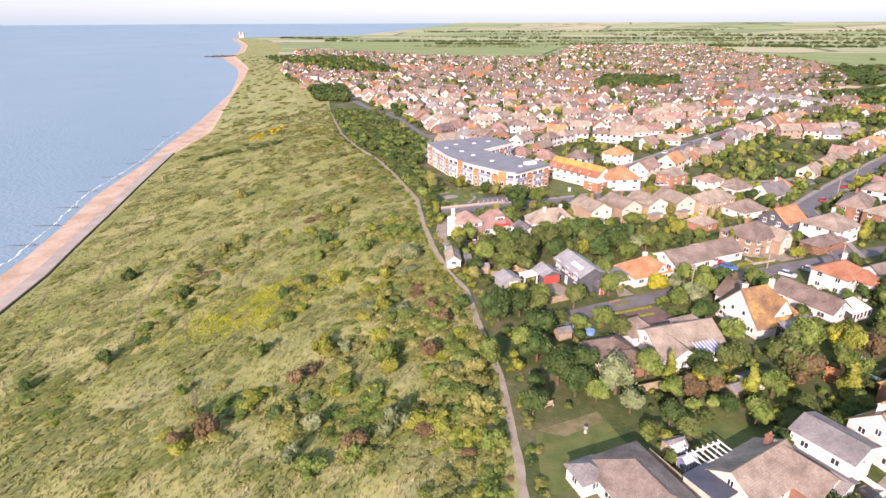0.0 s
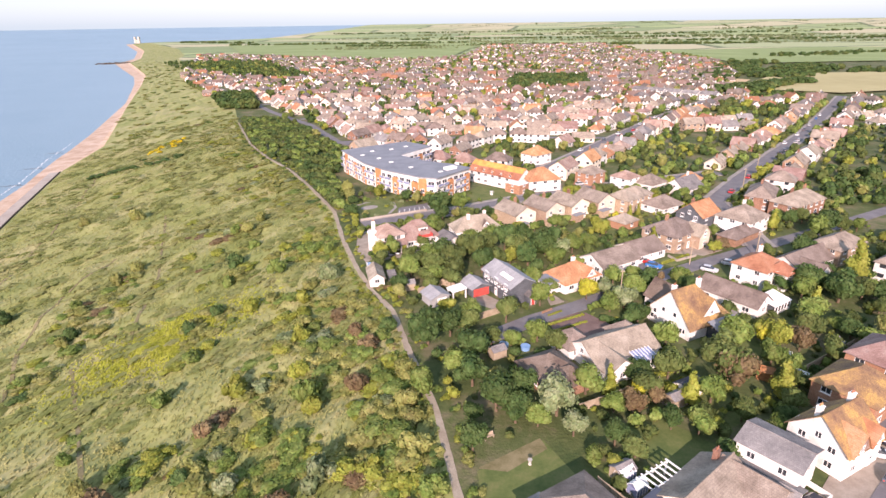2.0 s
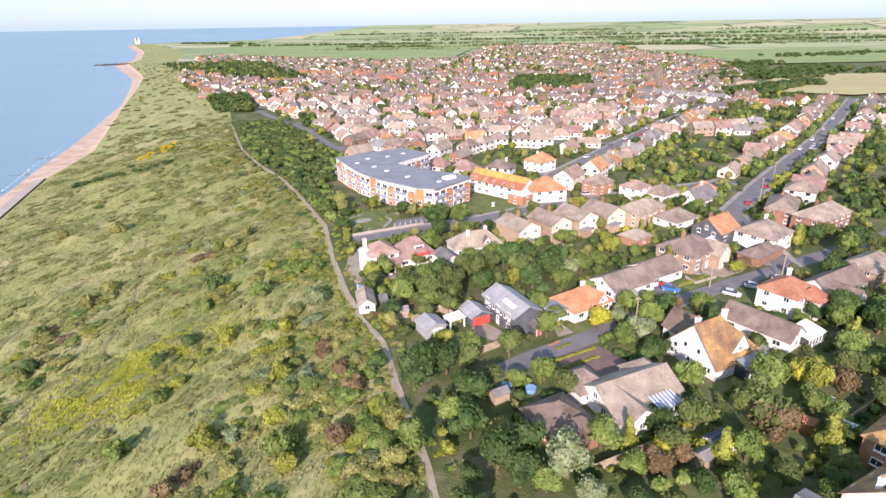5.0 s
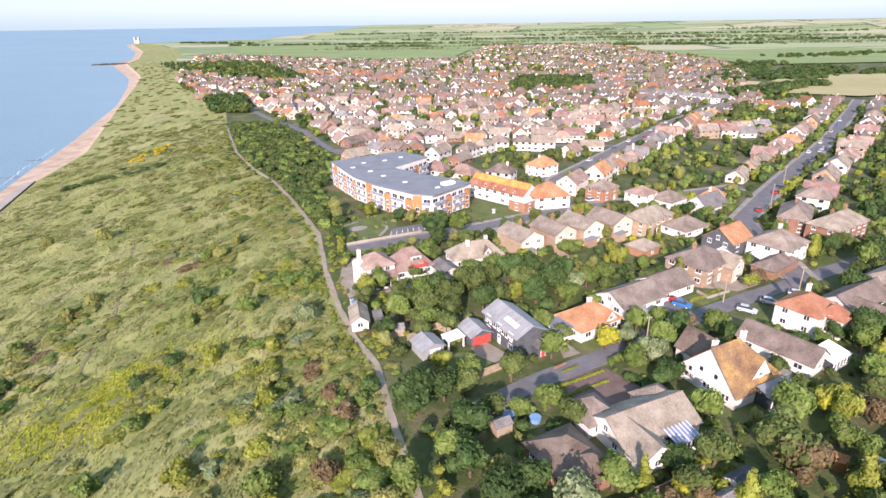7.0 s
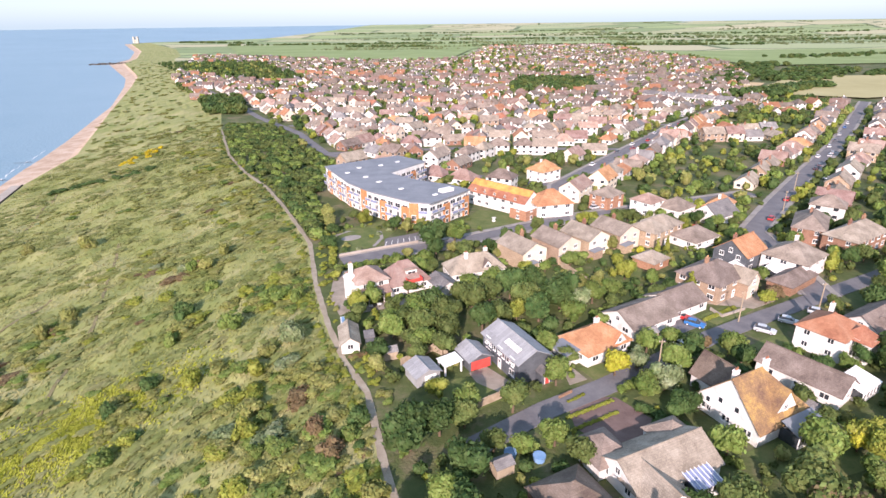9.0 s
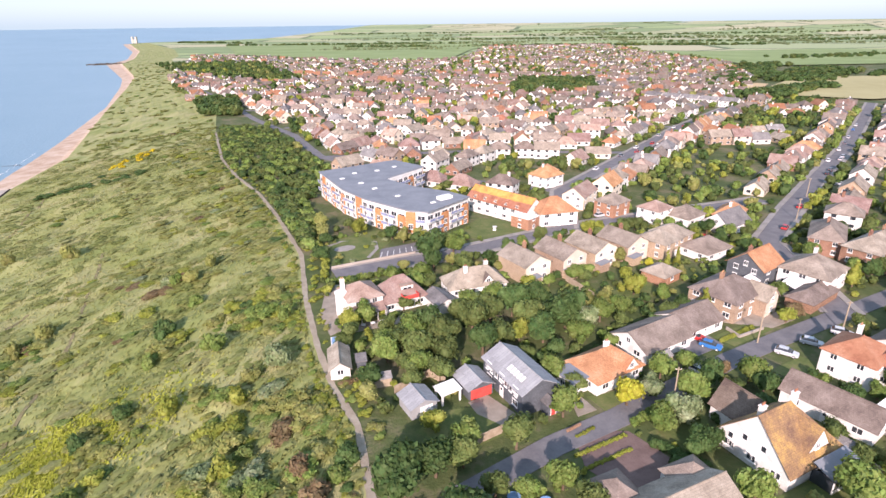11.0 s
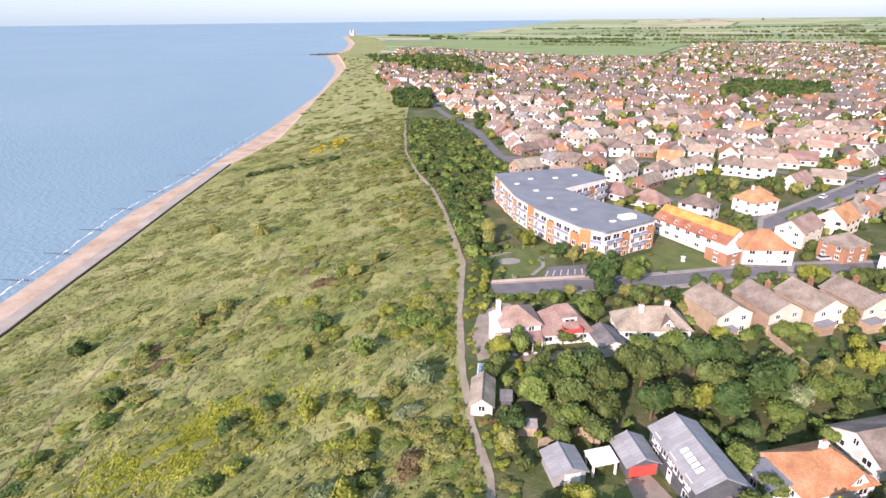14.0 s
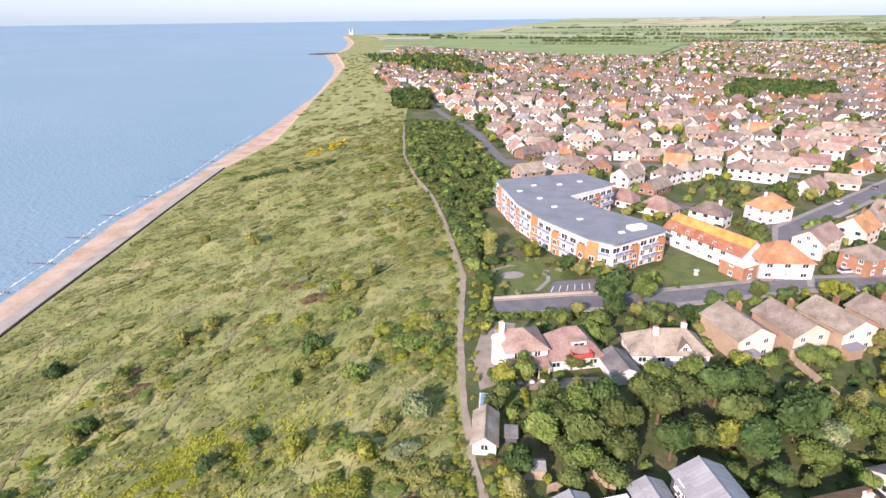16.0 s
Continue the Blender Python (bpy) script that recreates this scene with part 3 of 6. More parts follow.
def volume(h, L, W, eave, ridge, kind, wall, roof, at=(0, 0, 0), hips=(1, 1), over=0.4, wins=True, gable_mat=None, sides="SNEW"):
    """A walled block with its roof and windows, placed on the house's empty at (x, y, turn)."""
    m = pose(at[0], at[1], 0, 0, 0, at[2])
    part("wall", wall_build(L, W, eave, ridge, kind, wall, hips, gable_mat), h).matrix_basis = m
    part("roof", roof_build(L, W, eave, ridge, kind, roof, over, hips), h).matrix_basis = m
    if not wins:
        return
    floors = 2 if eave > 4 else 1
    for side, turn, ln, off in (("S", 0, L, W / 2), ("N", 180, L, W / 2), ("E", 90, W, L / 2), ("W", -90, W, L / 2)):
        if side not in sides:
            continue
        n = max(1, int(ln / 3.6))
        for fl in range(floors):
            for i in range(n):
                if side == "S" and fl == 0 and i == n // 2 and n > 1:
                    mm = m @ pose(0, 0, 0, 0, 0, turn) @ pose(-ln / 2 + ln * (i + 0.5) / n, -off - 0.01, 0)
                    part("door", DOOR_WHITE, h).matrix_basis = mm
                    continue
                mm = m @ pose(0, 0, 0, 0, 0, turn) @ pose(-ln / 2 + ln * (i + 0.5) / n, -off - 0.02, 0.95 + fl * 2.5)
                f, p = window_meshes(1.6 if ln > 9 else 1.2, 1.15)
                wo = part("window", f, h)
                wo.matrix_basis = mm
                part("pane", p, wo)
        if kind == "gable" and side in "EW" and ridge - eave > 2.2:
            mm = m @ pose(0, 0, 0, 0, 0, turn) @ pose(0, -off - 0.02, eave + 0.1)
            f, p = window_meshes(1.0, 1.15)
            wo = part("window", f, h)
            wo.matrix_basis = mm
            part("pane", p, wo)


TAKEN = []  # (x, y, radius) that later planting keeps clear


def house(x, y, turn, L, W, eave, ridge, kind, wall, roof, label, chims=(), name="house", hips=(1, 1), wins=True, over=0.4, gable_mat=None, category="house", group="houses near the cliff path", sides="SNEW"):
    h = thing(name, pose(x, y, plain(y), 0, 0, turn), label, category, group)
    volume(h, L, W, eave, ridge, kind, wall, roof, (0, 0, 0), hips, over, wins, gable_mat, sides)
    for cx, cy in chims:
        chimney(h, cx, cy, ridge - 0.6 * abs(cy) / (W / 2) * (ridge - eave) + 0.1, 1.2, M_WHITE if wall is M_WHITE else None)
    k = max(1, round(L / W))
    for i in range(k):
        d = (i + 0.5) / k * L - L / 2
        TAKEN.append((x + math.cos(radians(turn)) * d, y + math.sin(radians(turn)) * d, W * 0.62))
    return h


def gable_dormer(h, x, y, turn, w, z0, z1, depth, wall, roof):
    """A gabled projection from a roof: front at local (x, y), facing -y after the turn."""
    m = pose(x, y, 0, 0, 0, turn)
    b = Build()
    b.face([(-w / 2, 0, z0), (w / 2, 0, z0), (0, 0, z1)], wall)
    b.slab([(-w / 2 - 0.2, -0.3, z0 - 0.15), (0, -0.3, z1 + 0.1), (0, depth, z1 + 0.1), (-w / 2 - 0.2, depth, z0 - 0.15)][::-1], roof)
    b.slab([(w / 2 + 0.2, depth, z0 - 0.15), (0, depth, z1 + 0.1), (0, -0.3, z1 + 0.1), (w / 2 + 0.2, -0.3, z0 - 0.15)][::-1], roof)
    part("dormer", b, h).matrix_basis = m
    f, p = window_meshes(1.0, 1.0)
    wo = part("window", f, h)
    wo.matrix_basis = m @ pose(0, -0.02, z0 + 0.15)
    part("pane", p, wo)


def conservatory(x, y, turn, L, W, label, roof=None, hgt=2.3):
    c = thing("conservatory", pose(x, y, plain(y), 0, 0, turn), label, "conservatory")
    b = Build()
    b.box(-L / 2, L / 2, -W / 2, W / 2, -0.3, 0.7, M_WHITE)
    part("base_wall", b, c)
    b = Build()
    b.box(-L / 2 + 0.05, L / 2 - 0.05, -W / 2 + 0.05, W / 2 - 0.05, 0.7, hgt, M_GLASS)
    part("glazing", b, c)
    for i in range(6):
        for s in (-1, 1):
            b = Build()
            xx = -L / 2 + 0.08 + (L - 0.16) * i / 5
            b.box(xx - 0.08, xx + 0.08, s * W / 2 - 0.08, s * W / 2 + 0.08, 0.7, hgt, M_FRAME)
            part("mullion", b, c)
    b = Build()
    b.slab([(-L / 2 - 0.15, -W / 2 - 0.15, hgt), (L / 2 + 0.15, -W / 2 - 0.15, hgt), (L / 2 + 0.15, W / 2 + 0.15, hgt + 0.9), (-L / 2 - 0.15, W / 2 + 0.15, hgt + 0.9)], roof or M_TINT, 0.08)
    part("roof", b, c)
    for i in range(7):
        b = Build()
        xx = -L / 2 + L * i / 6
        b.slab([(xx - 0.06, -W / 2 - 0.15, hgt + 0.07), (xx + 0.06, -W / 2 - 0.15, hgt + 0.07), (xx + 0.06, W / 2 + 0.15, hgt + 0.97), (xx - 0.06, W / 2 + 0.15, hgt + 0.97)], M_FRAME, 0.06)
        part("glazing_bar", b, c)
    TAKEN.append((x, y, max(L, W) / 2))
    return c


# ---- houses near the path ----
a = house(10.2, 129.6, -61, 12.6, 7.2, 4.5, 6.4, "gable", M_BOARD, M_METAL, "long grey weatherboarded house with grey metal roof", name="boarded_house", sides="S")
for i in range(5):
    b = Build()
    b.slab([(-0.35, -0.5, 0), (0.35, -0.5, 0), (0.35, 0.5, 0.52), (-0.35, 0.5, 0.52)], M_FRAME, 0.08)
    part("rooflight", b, a).location = (0.2 + i * 0.95, -2.1, 5.42)
for i in range(7):
    add_window(a, -5 + i * 1.55, -3.62, 2.9, 0, 0.9, 1.3)
b = Build()
b.box(6.3, 8.2, 0.2, 2.6, -0.2, 2.2, M_BOARD)
b.slab([(6.2, 0, 2.2), (8.4, 0, 2.2), (8.4, 1.4, 3.1), (6.2, 1.4, 3.1)], M_T_GREY)
b.slab([(8.4, 2.8, 2.2), (6.2, 2.8, 2.2), (6.2, 1.4, 3.1), (8.4, 1.4, 3.1)], M_T_GREY)
part("porch", b, a)
part("door", DOOR_RED, a).matrix_basis = pose(8.23, 1.4, 0, 0, 0, 90)
g = house(2.1, 129.9, -60, 5.4, 4.8, 2.3, 3.4, "gable", M_BOARD, M_METAL, "grey garage with wide red door", name="garage", wins=False, category="garage")
part("garage_door", garage_door_mesh(4.2, M_REDDOOR), g, "red painted garage door").matrix_basis = pose(2.72, 0, 0, 0, 0, 90)
g = house(-7.4, 124.2, -58, 4.8, 4.8, 2.3, 3.3, "gable", M_GREYWALL, M_METAL, "small grey-roofed garage with white door", name="garage", wins=False, category="garage")
part("garage_door", garage_door_mesh(2.4, M_FRAME), g, "white garage door").matrix_basis = pose(2.42, 0.4, 0, 0, 0, 90)
c = thing("carport", pose(-2.4, 126.9, 0, 0, 0, -60), "white flat-roofed open carport", "carport")
for sx in (-1.3, 1.3):
    for sy in (-1.7, 1.7):
        b = Build()
        b.box(sx - 0.15, sx + 0.15, sy - 0.15, sy + 0.15, -0.2, 2.2, M_WHITE)
        part("post", b, c)
b = Build()
b.slab([(-1.7, -2.0, 2.25), (1.7, -2.0, 2.25), (1.7, 2.0, 2.6), (-1.7, 2.0, 2.6)], M_FRAME, 0.15)
part("roof", b, c)
house(-23.4, 135.8, 105, 7.4, 3.6, 2.3, 3.6, "gable", M_WHITE, M_T_BROWN, "small white hut with brown tiled roof", name="garden_house", sides="W", category="outbuilding")
b = Build()
b.box(-0.9, 0.9, -1.2, 1.2, -0.2, 1.9, M_BOARD)
b.slab([(-1.1, -1.4, 1.9), (1.1, -1.4, 1.9), (1.1, 1.4, 2.2), (-1.1, 1.4, 2.2)], M_T_GREY)
thing("shed", pose(-19.4, 136.6, 0, 0, 0, 15), "small grey felt-roofed garden shed", "shed", "", b.mesh("shed"))
p = thing("pool", pose(-25.2, 143.8, 0, 0, 0, 15), "rectangular pool under a blue cover", "pool")
b = Build()
b.box(-1.7, 1.7, -2.7, 2.7, -0.3, 0.7, M_WHITE)
part("surround", b, p)
b = Build()
b.box(-1.45, 1.45, -2.4, 2.4, 0.6, 0.8, M_BLUE)
part("cover", b, p, "blue pool cover")
# white villa with two wings
v = house(-23.4, 159.2, 30, 7.8, 8, 5.0, 7.4, "hip", M_WHITE, M_T_RED, "white rendered villa with red tiled hipped roofs", name="villa", chims=((-3.6, 1.5),))
volume(v, 11, 8, 2.9, 7.0, "hip", M_WHITE, M_T_RED, (9.2, -0.6, 0))
b = Build()
b.slab([(-4.2, -6.4, 2.4), (3.8, -6.4, 2.4), (3.8, -4.0, 3.5), (-4.2, -4.0, 3.5)], M_T_RED)
part("verandah_roof", b, v)
for i in range(5):
    b = Build()
    b.box(-4.0 + i * 1.9 - 0.1, -4.0 + i * 1.9 + 0.1, -6.3, -6.1, -0.2, 2.4, M_WHITE)
    part("verandah_post", b, v)
b = Build()
b.box(8.4, 12.2, -5.6, -3.0, 2.7, 3.0, M_WHITE)
b.box(8.4, 12.2, -5.65, -5.5, 3.0, 3.9, M_REDDOOR)
b.box(8.4, 8.5, -5.6, -3.0, 3.0, 3.9, M_REDDOOR)
b.box(12.1, 12.2, -5.6, -3.0, 3.0, 3.9, M_REDDOOR)
part("balcony", b, v, "balcony with red rail")
b = Build()
b.box(8.8, 11.8, -3.2, 0.5, 2.9, 5.4, M_WHITE)
b.box(8.5, 12.1, -3.5, 0.6, 5.4, 5.6, M_T_RED)
part("dormer", b, v)
add_window(v, 10.3, -3.22, 3.3, 0, 2.2, 1.7)
b = Build()
b.tube((-4.4, 0.5, -0.3), (-4.4, 0.5, 5.3), 1.3, 1.3, M_WHITE, 16)
b.tube((-4.4, 0.5, 5.3), (-4.4, 0.5, 5.6), 1.45, 1.45, M_WHITE, 16)
part("round_tower", b, v)
hb = house(2.5, 170.8, 20, 14.5, 7.5, 2.8, 6.0, "hip", M_WHITE, M_T_BROWN, "white bungalow with brown hipped roof and chimneys", chims=((3.2, 0.4), (-2.5, -0.8)), name="bungalow")
gable_dormer(hb, 2.5, -3.4, 0, 3.4, 2.9, 5.0, 3.2, M_WHITE, M_T_BROWN)
house(-5.3, 161.4, -60, 7, 5, 2.4, 3.6, "gable", M_WHITE, M_T_GREY, "white garage annexe with grey roof", name="garage", wins=False, category="garage")
for i, (x, y) in enumerate(((15.6, 179.6), (25.6, 184.6), (34.6, 189.2), (44.2, 193.8))):
    t = house(x, y, 125 + 180, 11, 8.2, 5.0, 7.2, "gable", M_BUFF, M_T_BROWN, "detached two-storey buff brick house with brown gabled roof", chims=((-3.2, 2.6),), name="detached_house", gable_mat=M_CREAM, group="row of alike gabled houses", sides="EW")
    b = Build()
    b.box(5.5, 7.5, -4.0, -0.6, -0.3, 2.4, M_BUFF)
    b.slab([(5.3, -4.2, 2.4), (7.8, -4.2, 2.4), (7.8, -0.4, 2.7), (5.3, -0.4, 2.7)], M_FLAT)
    part("extension", b, t)
# white gabled house with lichen roof
w = house(48.2, 115.3, 29, 12.6, 11.6, 2.8, 9.0, "hip", M_WHITE, M_T_LICHEN, "tall white house with steep lichen-orange roof", hips=(0, 1), name="gabled_house", chims=((2.2, 0.6), (-4.8, 0.8)), sides="W")
gable_dormer(w, 0.6, -4.9, 0, 5.6, 4.0, 7.8, 4.6, M_WHITE, M_T_LICHEN)
for yy, zz in ((-3.6, 0.9), (0.2, 0.9), (3.2, 0.9), (-1.6, 3.6), (1.4, 3.6), (3.6, 2.4)):
    add_window(w, -6.33, yy, zz, -90, 0.9, 1.1)
volume(w, 6, 5.5, 3.0, 6.4, "gable", M_WHITE, M_T_DARK, (0.5, 7.4, 90), wins=False)
b = Build()
b.slab([(-1.5, -9.2, 2.3), (6.0, -9.2, 2.3), (6.0, -5.9, 3.4), (-1.5, -5.9, 3.4)], M_FLAT, 0.12)
part("verandah_roof", b, w)
b = Build()
b.box(-1.3, 5.8, -9.0, -5.9, -0.3, 2.3, M_GLASS)
for i in range(6):
    b.box(-1.35 + i * 1.43, -1.2 + i * 1.43, -9.05, -8.9, -0.3, 2.3, M_FRAME)
b.box(-1.35, 5.85, -9.06, -8.9, -0.3, 0.5, M_FRAME)
part("sun_room", b, w)
bu = house(28.6, 101.6, 27, 15, 9, 2.6, 5.2, "gable", M_WHITE, M_T_BROWN, "wide white bungalow with brown tiled roof", name="bungalow")
volume(bu, 7, 6.5, 2.6, 4.7, "gable", M_WHITE, M_T_BROWN, (-4.2, -4.2, -90), gable_mat=M_WHITE, sides="E")
volume(bu, 6.5, 6, 2.6, 4.8, "hip", M_WHITE, M_T_BROWN, (-5.8, 5.4, 90), wins=False)
volume(bu, 5, 6, 2.6, 4.6, "hip", M_WHITE, M_T_BROWN, (6.0, 3.6, 90), wins=False)
conservatory(33.4, 98.4, 27, 4.6, 3.6, "white conservatory with blue-tinted roof glazing")
br = house(15.0, 94.3, 30, 8.6, 8.0, 2.5, 4.9, "hip", M_BRICK, M_T_DARK, "brick bungalow with weathered brown hipped roof", name="bungalow")
volume(br, 5.5, 5.5, 2.5, 4.4, "hip", M_BRICK, M_T_DARK, (1.5, -4.2, -90), wins=False)
lb = house(38.0, 145.6, 33, 13, 9.2, 2.6, 5.0, "gable", M_WHITE, M_T_BROWN, "long pale-brown roofed bungalow with white walls", name="bungalow")
volume(lb, 11.5, 9.0, 2.6, 5.0, "gable", M_WHITE, M_T_BROWN, (12.4, 0.9, 0))
orr = house(26.2, 134.9, 34, 11.5, 8.4, 2.8, 5.8, "hip", M_WHITE, M_T_ORANGE, "white bungalow with bright orange hipped roof", name="bungalow", chims=((0.5, 0.3),))
volume(orr, 4, 5, 2.7, 2.75, "flat", M_WHITE, M_FLAT, (-7.6, 0.5, 0), over=0.1)
gable_dormer(orr, 2.6, -4.2, 0, 4.0, 2.9, 5.2, 4.0, M_WHITE, M_T_ORANGE)
bh = house(60.3, 163.0, 38, 13.5, 11, 4.8, 7.8, "hip", M_BUFF, M_T_BROWN, "large pinkish-buff brick house with brown hipped roof", name="detached_house", chims=((-2, 1.0),))
volume(bh, 5, 5, 4.2, 6.6, "gable", M_BUFF, M_T_BROWN, (3.8, -5.6, -90), gable_mat=M_CREAM, sides="E")
house(50.0, 177.6, 40, 7, 6.5, 2.5, 4.4, "hip", M_ORANGE, M_T_BROWN, "small brick outbuilding with bright orange wall", name="outbuilding", sides="S", category="outbuilding")
house(61.5, 124.2, -52, 14, 6.4, 2.8, 5.2, "gable", M_WHITE, M_T_BROWN, "long low white bungalow with brown roof", name="bungalow")
conservatory(69.5, 121.8, 35, 6.5, 4.2, "large white conservatory with pale roof", M_FRAME)
ow = house(72.8, 137.0, 38, 9.5, 8.5, 5.0, 7.6, "hip", M_WHITE, M_T_ORANGE, "white two-storey house with orange hipped roof", name="detached_house", chims=((3.0, 1.5),))
volume(ow, 5, 4.5, 4.6, 6.6, "hip", M_WHITE, M_T_ORANGE, (1.0, -5, -90))
b3 = house(88.0, 144.8, 33, 17, 8, 2.8, 5.4, "gable", M_WHITE, M_T_BROWN, "white bungalow with brown gabled roof", name="bungalow")
volume(b3, 6, 5.5, 2.7, 4.8, "gable", M_WHITE, M_T_BROWN, (-4.5, -5, -90))
house(101.0, 152.0, 33, 13, 8, 4.8, 7.2, "hip", M_BUFF, M_T_BROWN, "buff brick house with brown hipped roof", name="detached_house")
gb = house(73.5, 178.5, 38, 10, 9, 4.8, 8.2, "gable", M_BOARD, M_T_ORANGE, "grey-blue boarded house with orange gabled roof", name="detached_house", chims=((-3, 0.5),))
conservatory(70.2, 172.2, 38, 6.0, 2.6, "white glazed verandah across the house front", M_FRAME)
house(85.6, 174.8, 40, 12, 11, 4.9, 8.2, "hip", M_WHITE, M_T_BROWN, "large white house with brown hipped roof", name="detached_house", chims=((2, 1),))
conservatory(79.0, 170.3, 40, 5.0, 3.0, "white conservatory beside the house", M_FRAME)
house(80.8, 165.6, 38, 13, 5.8, 2.5, 4.2, "hip", M_BRICK, M_T_BROWN, "low brick garage block with brown roof", name="garage", wins=False, category="garage")
house(67.5, 194.5, 35, 11, 9, 2.7, 5.4, "hip", M_WHITE, M_T_BROWN, "white bungalow with brown hipped roof", name="bungalow")
house(103.5, 200, 58, 16, 8.5, 5.0, 8.0, "hip", M_BRICK, M_T_BROWN, "brick semi-detached pair with brown roof", name="semi_detached_house", chims=((0, 0.5),))
house(111, 191, 35, 18, 9, 5.0, 8.0, "hip", M_BRICK, M_T_BROWN, "brick parade building with brown hipped roof", name="semi_detached_house", chims=((4, 0.5), (-4, 0.5)))
for x, y, dx in ((54.3, 194.5, 0), (59.5, 199.5, 0)):
    house(x, y, 40, 7.6, 9, 5.0, 7.4, "hip", M_BUFF, M_T_BROWN, "buff brick detached house with brown hipped roof", name="detached_house")
house(82.5, 216.5, 38, 12, 9, 3.0, 6.4, "gable", M_WHITE, M_T_GREY, "white house with dark grey gabled roof", name="bungalow")
house(72.0, 224, 40, 10, 9, 3.0, 5.8, "hip", M_WHITE, M_T_BROWN, "white bungalow with brown roof", name="bungalow")
house(62.5, 224.5, 40, 8, 8, 5.0, 7.2, "hip", M_WHITE, M_T_RED, "white house with dark red hipped roof", name="detached_house")
house(50.5, 232.5, 40, 9, 8, 5.0, 7.4, "hip", M_ORANGE, M_T_BROWN, "brick house with brown hipped roof", name="detached_house")
house(41.5, 243.5, 58, 13, 8, 5.0, 7.8, "gable", M_CREAM, M_T_RED, "cream and brick house pair with red roof", name="semi_detached_house")
house(33, 272, 40, 11, 9, 5.0, 8.0, "hip", M_WHITE, M_T_ORANGE, "white house with bright orange roof", name="detached_house")
# long white terraces far up the second road
for i in range(5):
    house(168 + i * 11.5, 572 - i * 11.8, -46, 14.5, 8.5, 5.2, 7.6, "gable", M_WHITE, M_T_GREY, "long white terrace with a grey gabled roof", name="terraced_house", group="white terraces", wins=True, sides="SW")
# large houses at the start of the walk
p1 = house(16.8, 58.0, -57, 16, 9.6, 2.8, 5.3, "hip", M_WHITE, M_T_BROWN, "big white bungalow with grey-brown hipped roof", name="bungalow")
volume(p1, 4.2, 4, 2.7, 3.8, "hip", M_WHITE, M_T_GREY, (-6.3, -5.2, 90))
fb = house(25.7, 61.0, -50, 5.6, 4.6, 2.7, 2.8, "flat", M_CREAM, M_NAVY, "flat dark-roofed house extension", name="extension", over=0.1, wins=False, category="outbuilding")
p2 = house(32.4, 64.6, 41, 12, 8, 2.7, 5.3, "gable", M_CREAM, M_T_BROWN, "cream bungalow with lichen-edged brown roof", name="bungalow", chims=((4.5, 1.5),))
volume(p2, 8, 6.5, 2.7, 5.0, "gable", M_BRICK, M_T_BROWN, (5.2, -3.4, -90), gable_mat=M_CREAM, sides="E")
pg = thing("pergola", pose(27.0, 67.4, 0, 0, 0, 35), "white timber pergola with open rafters", "pergola")
for i in range(7):
    b = Build()
    b.box(-3.2 + i * 1.06 - 0.08, -3.2 + i * 1.06 + 0.08, -1.5, 1.5, 2.45, 2.65, M_FRAME)
    part("rafter", b, pg)
for sx in (-3.1, 0, 3.1):
    for sy in (-1.2, 1.2):
        b = Build()
        b.box(sx - 0.1, sx + 0.1, sy - 0.1, sy + 0.1, -0.2, 2.3, M_FRAME)
        part("post", b, pg)
for sy in (-1.2, 1.2):
    b = Build()
    b.box(-3.4, 3.4, sy - 0.08, sy + 0.08, 2.27, 2.44, M_FRAME)
    part("beam", b, pg)
w2 = house(44.2, 70.6, -48, 8.4, 6.8, 5.4, 6.6, "gable", M_WHITE, M_T_GREY, "white two-storey house with low grey roof", name="detached_house", sides="SE")
volume(w2, 9.5, 4.6, 2.6, 3.5, "gable", M_WHITE, M_T_GREY, (0.2, -5.2, 0), sides="SE")
th = house(55.0, 75.2, 30, 9, 8.6, 4.6, 8.6, "gable", M_WHITE, M_T_LICHEN, "white house with tile-hung orange gables", name="detached_house", chims=((-3.4, 1.2), (3.2, 0.5)))
gable_dormer(th, -1.8, -4.6, 0, 4.2, 4.4, 7.6, 4.2, M_T_RED, M_T_ORANGE)
gable_dormer(th, 2.6, -4.6, 0, 3.2, 4.4, 7.0, 4.2, M_WHITE, M_T_ORANGE)
volume(th, 6, 5, 2.8, 5.2, "gable", M_WHITE, M_T_ORANGE, (6.5, 1.5, 0))
house(65.4, 86.6, 35, 10.5, 9.5, 5.0, 8.2, "hip", M_ORANGE, M_T_LICHEN, "orange brick house with lichen-ridged brown roof", name="detached_house")
house(76.5, 95.5, 35, 11, 9.5, 5.0, 8.2, "hip", M_ORANGE, M_T_RED, "orange brick house with red-brown hipped roof", name="detached_house")
# ---- clifftop apartment block ----
APT = [(-55.9, 254.5), (-48.5, 242), (-41.5, 231), (-31.5, 219.5), (-18, 208), (-11.5, 206.4), (1, 222.5), (-6, 228.5), (-18.3, 235), (-28.5, 244), (-17, 263), (-29, 274)]
zb = plain(235)
apt = thing("apartment_block", pose(0, 0, zb), "three-storey white and orange apartment block with blue-grey flat roof", "apartments")
b = Build()
b.prism(APT, -2.0, 8.9, M_WHITE)
part("wall", b, apt)
cx0, cy0 = -26, 236
b = Build()
b.prism([(x + (0.9 if x > cx0 else -0.9) * 0.7, y + (0.9 if y > cy0 else -0.9) * 0.7) for x, y in APT], 8.9, 9.3, M_FLAT)
part("roof", b, apt, "blue-grey flat roof with overhanging eaves")
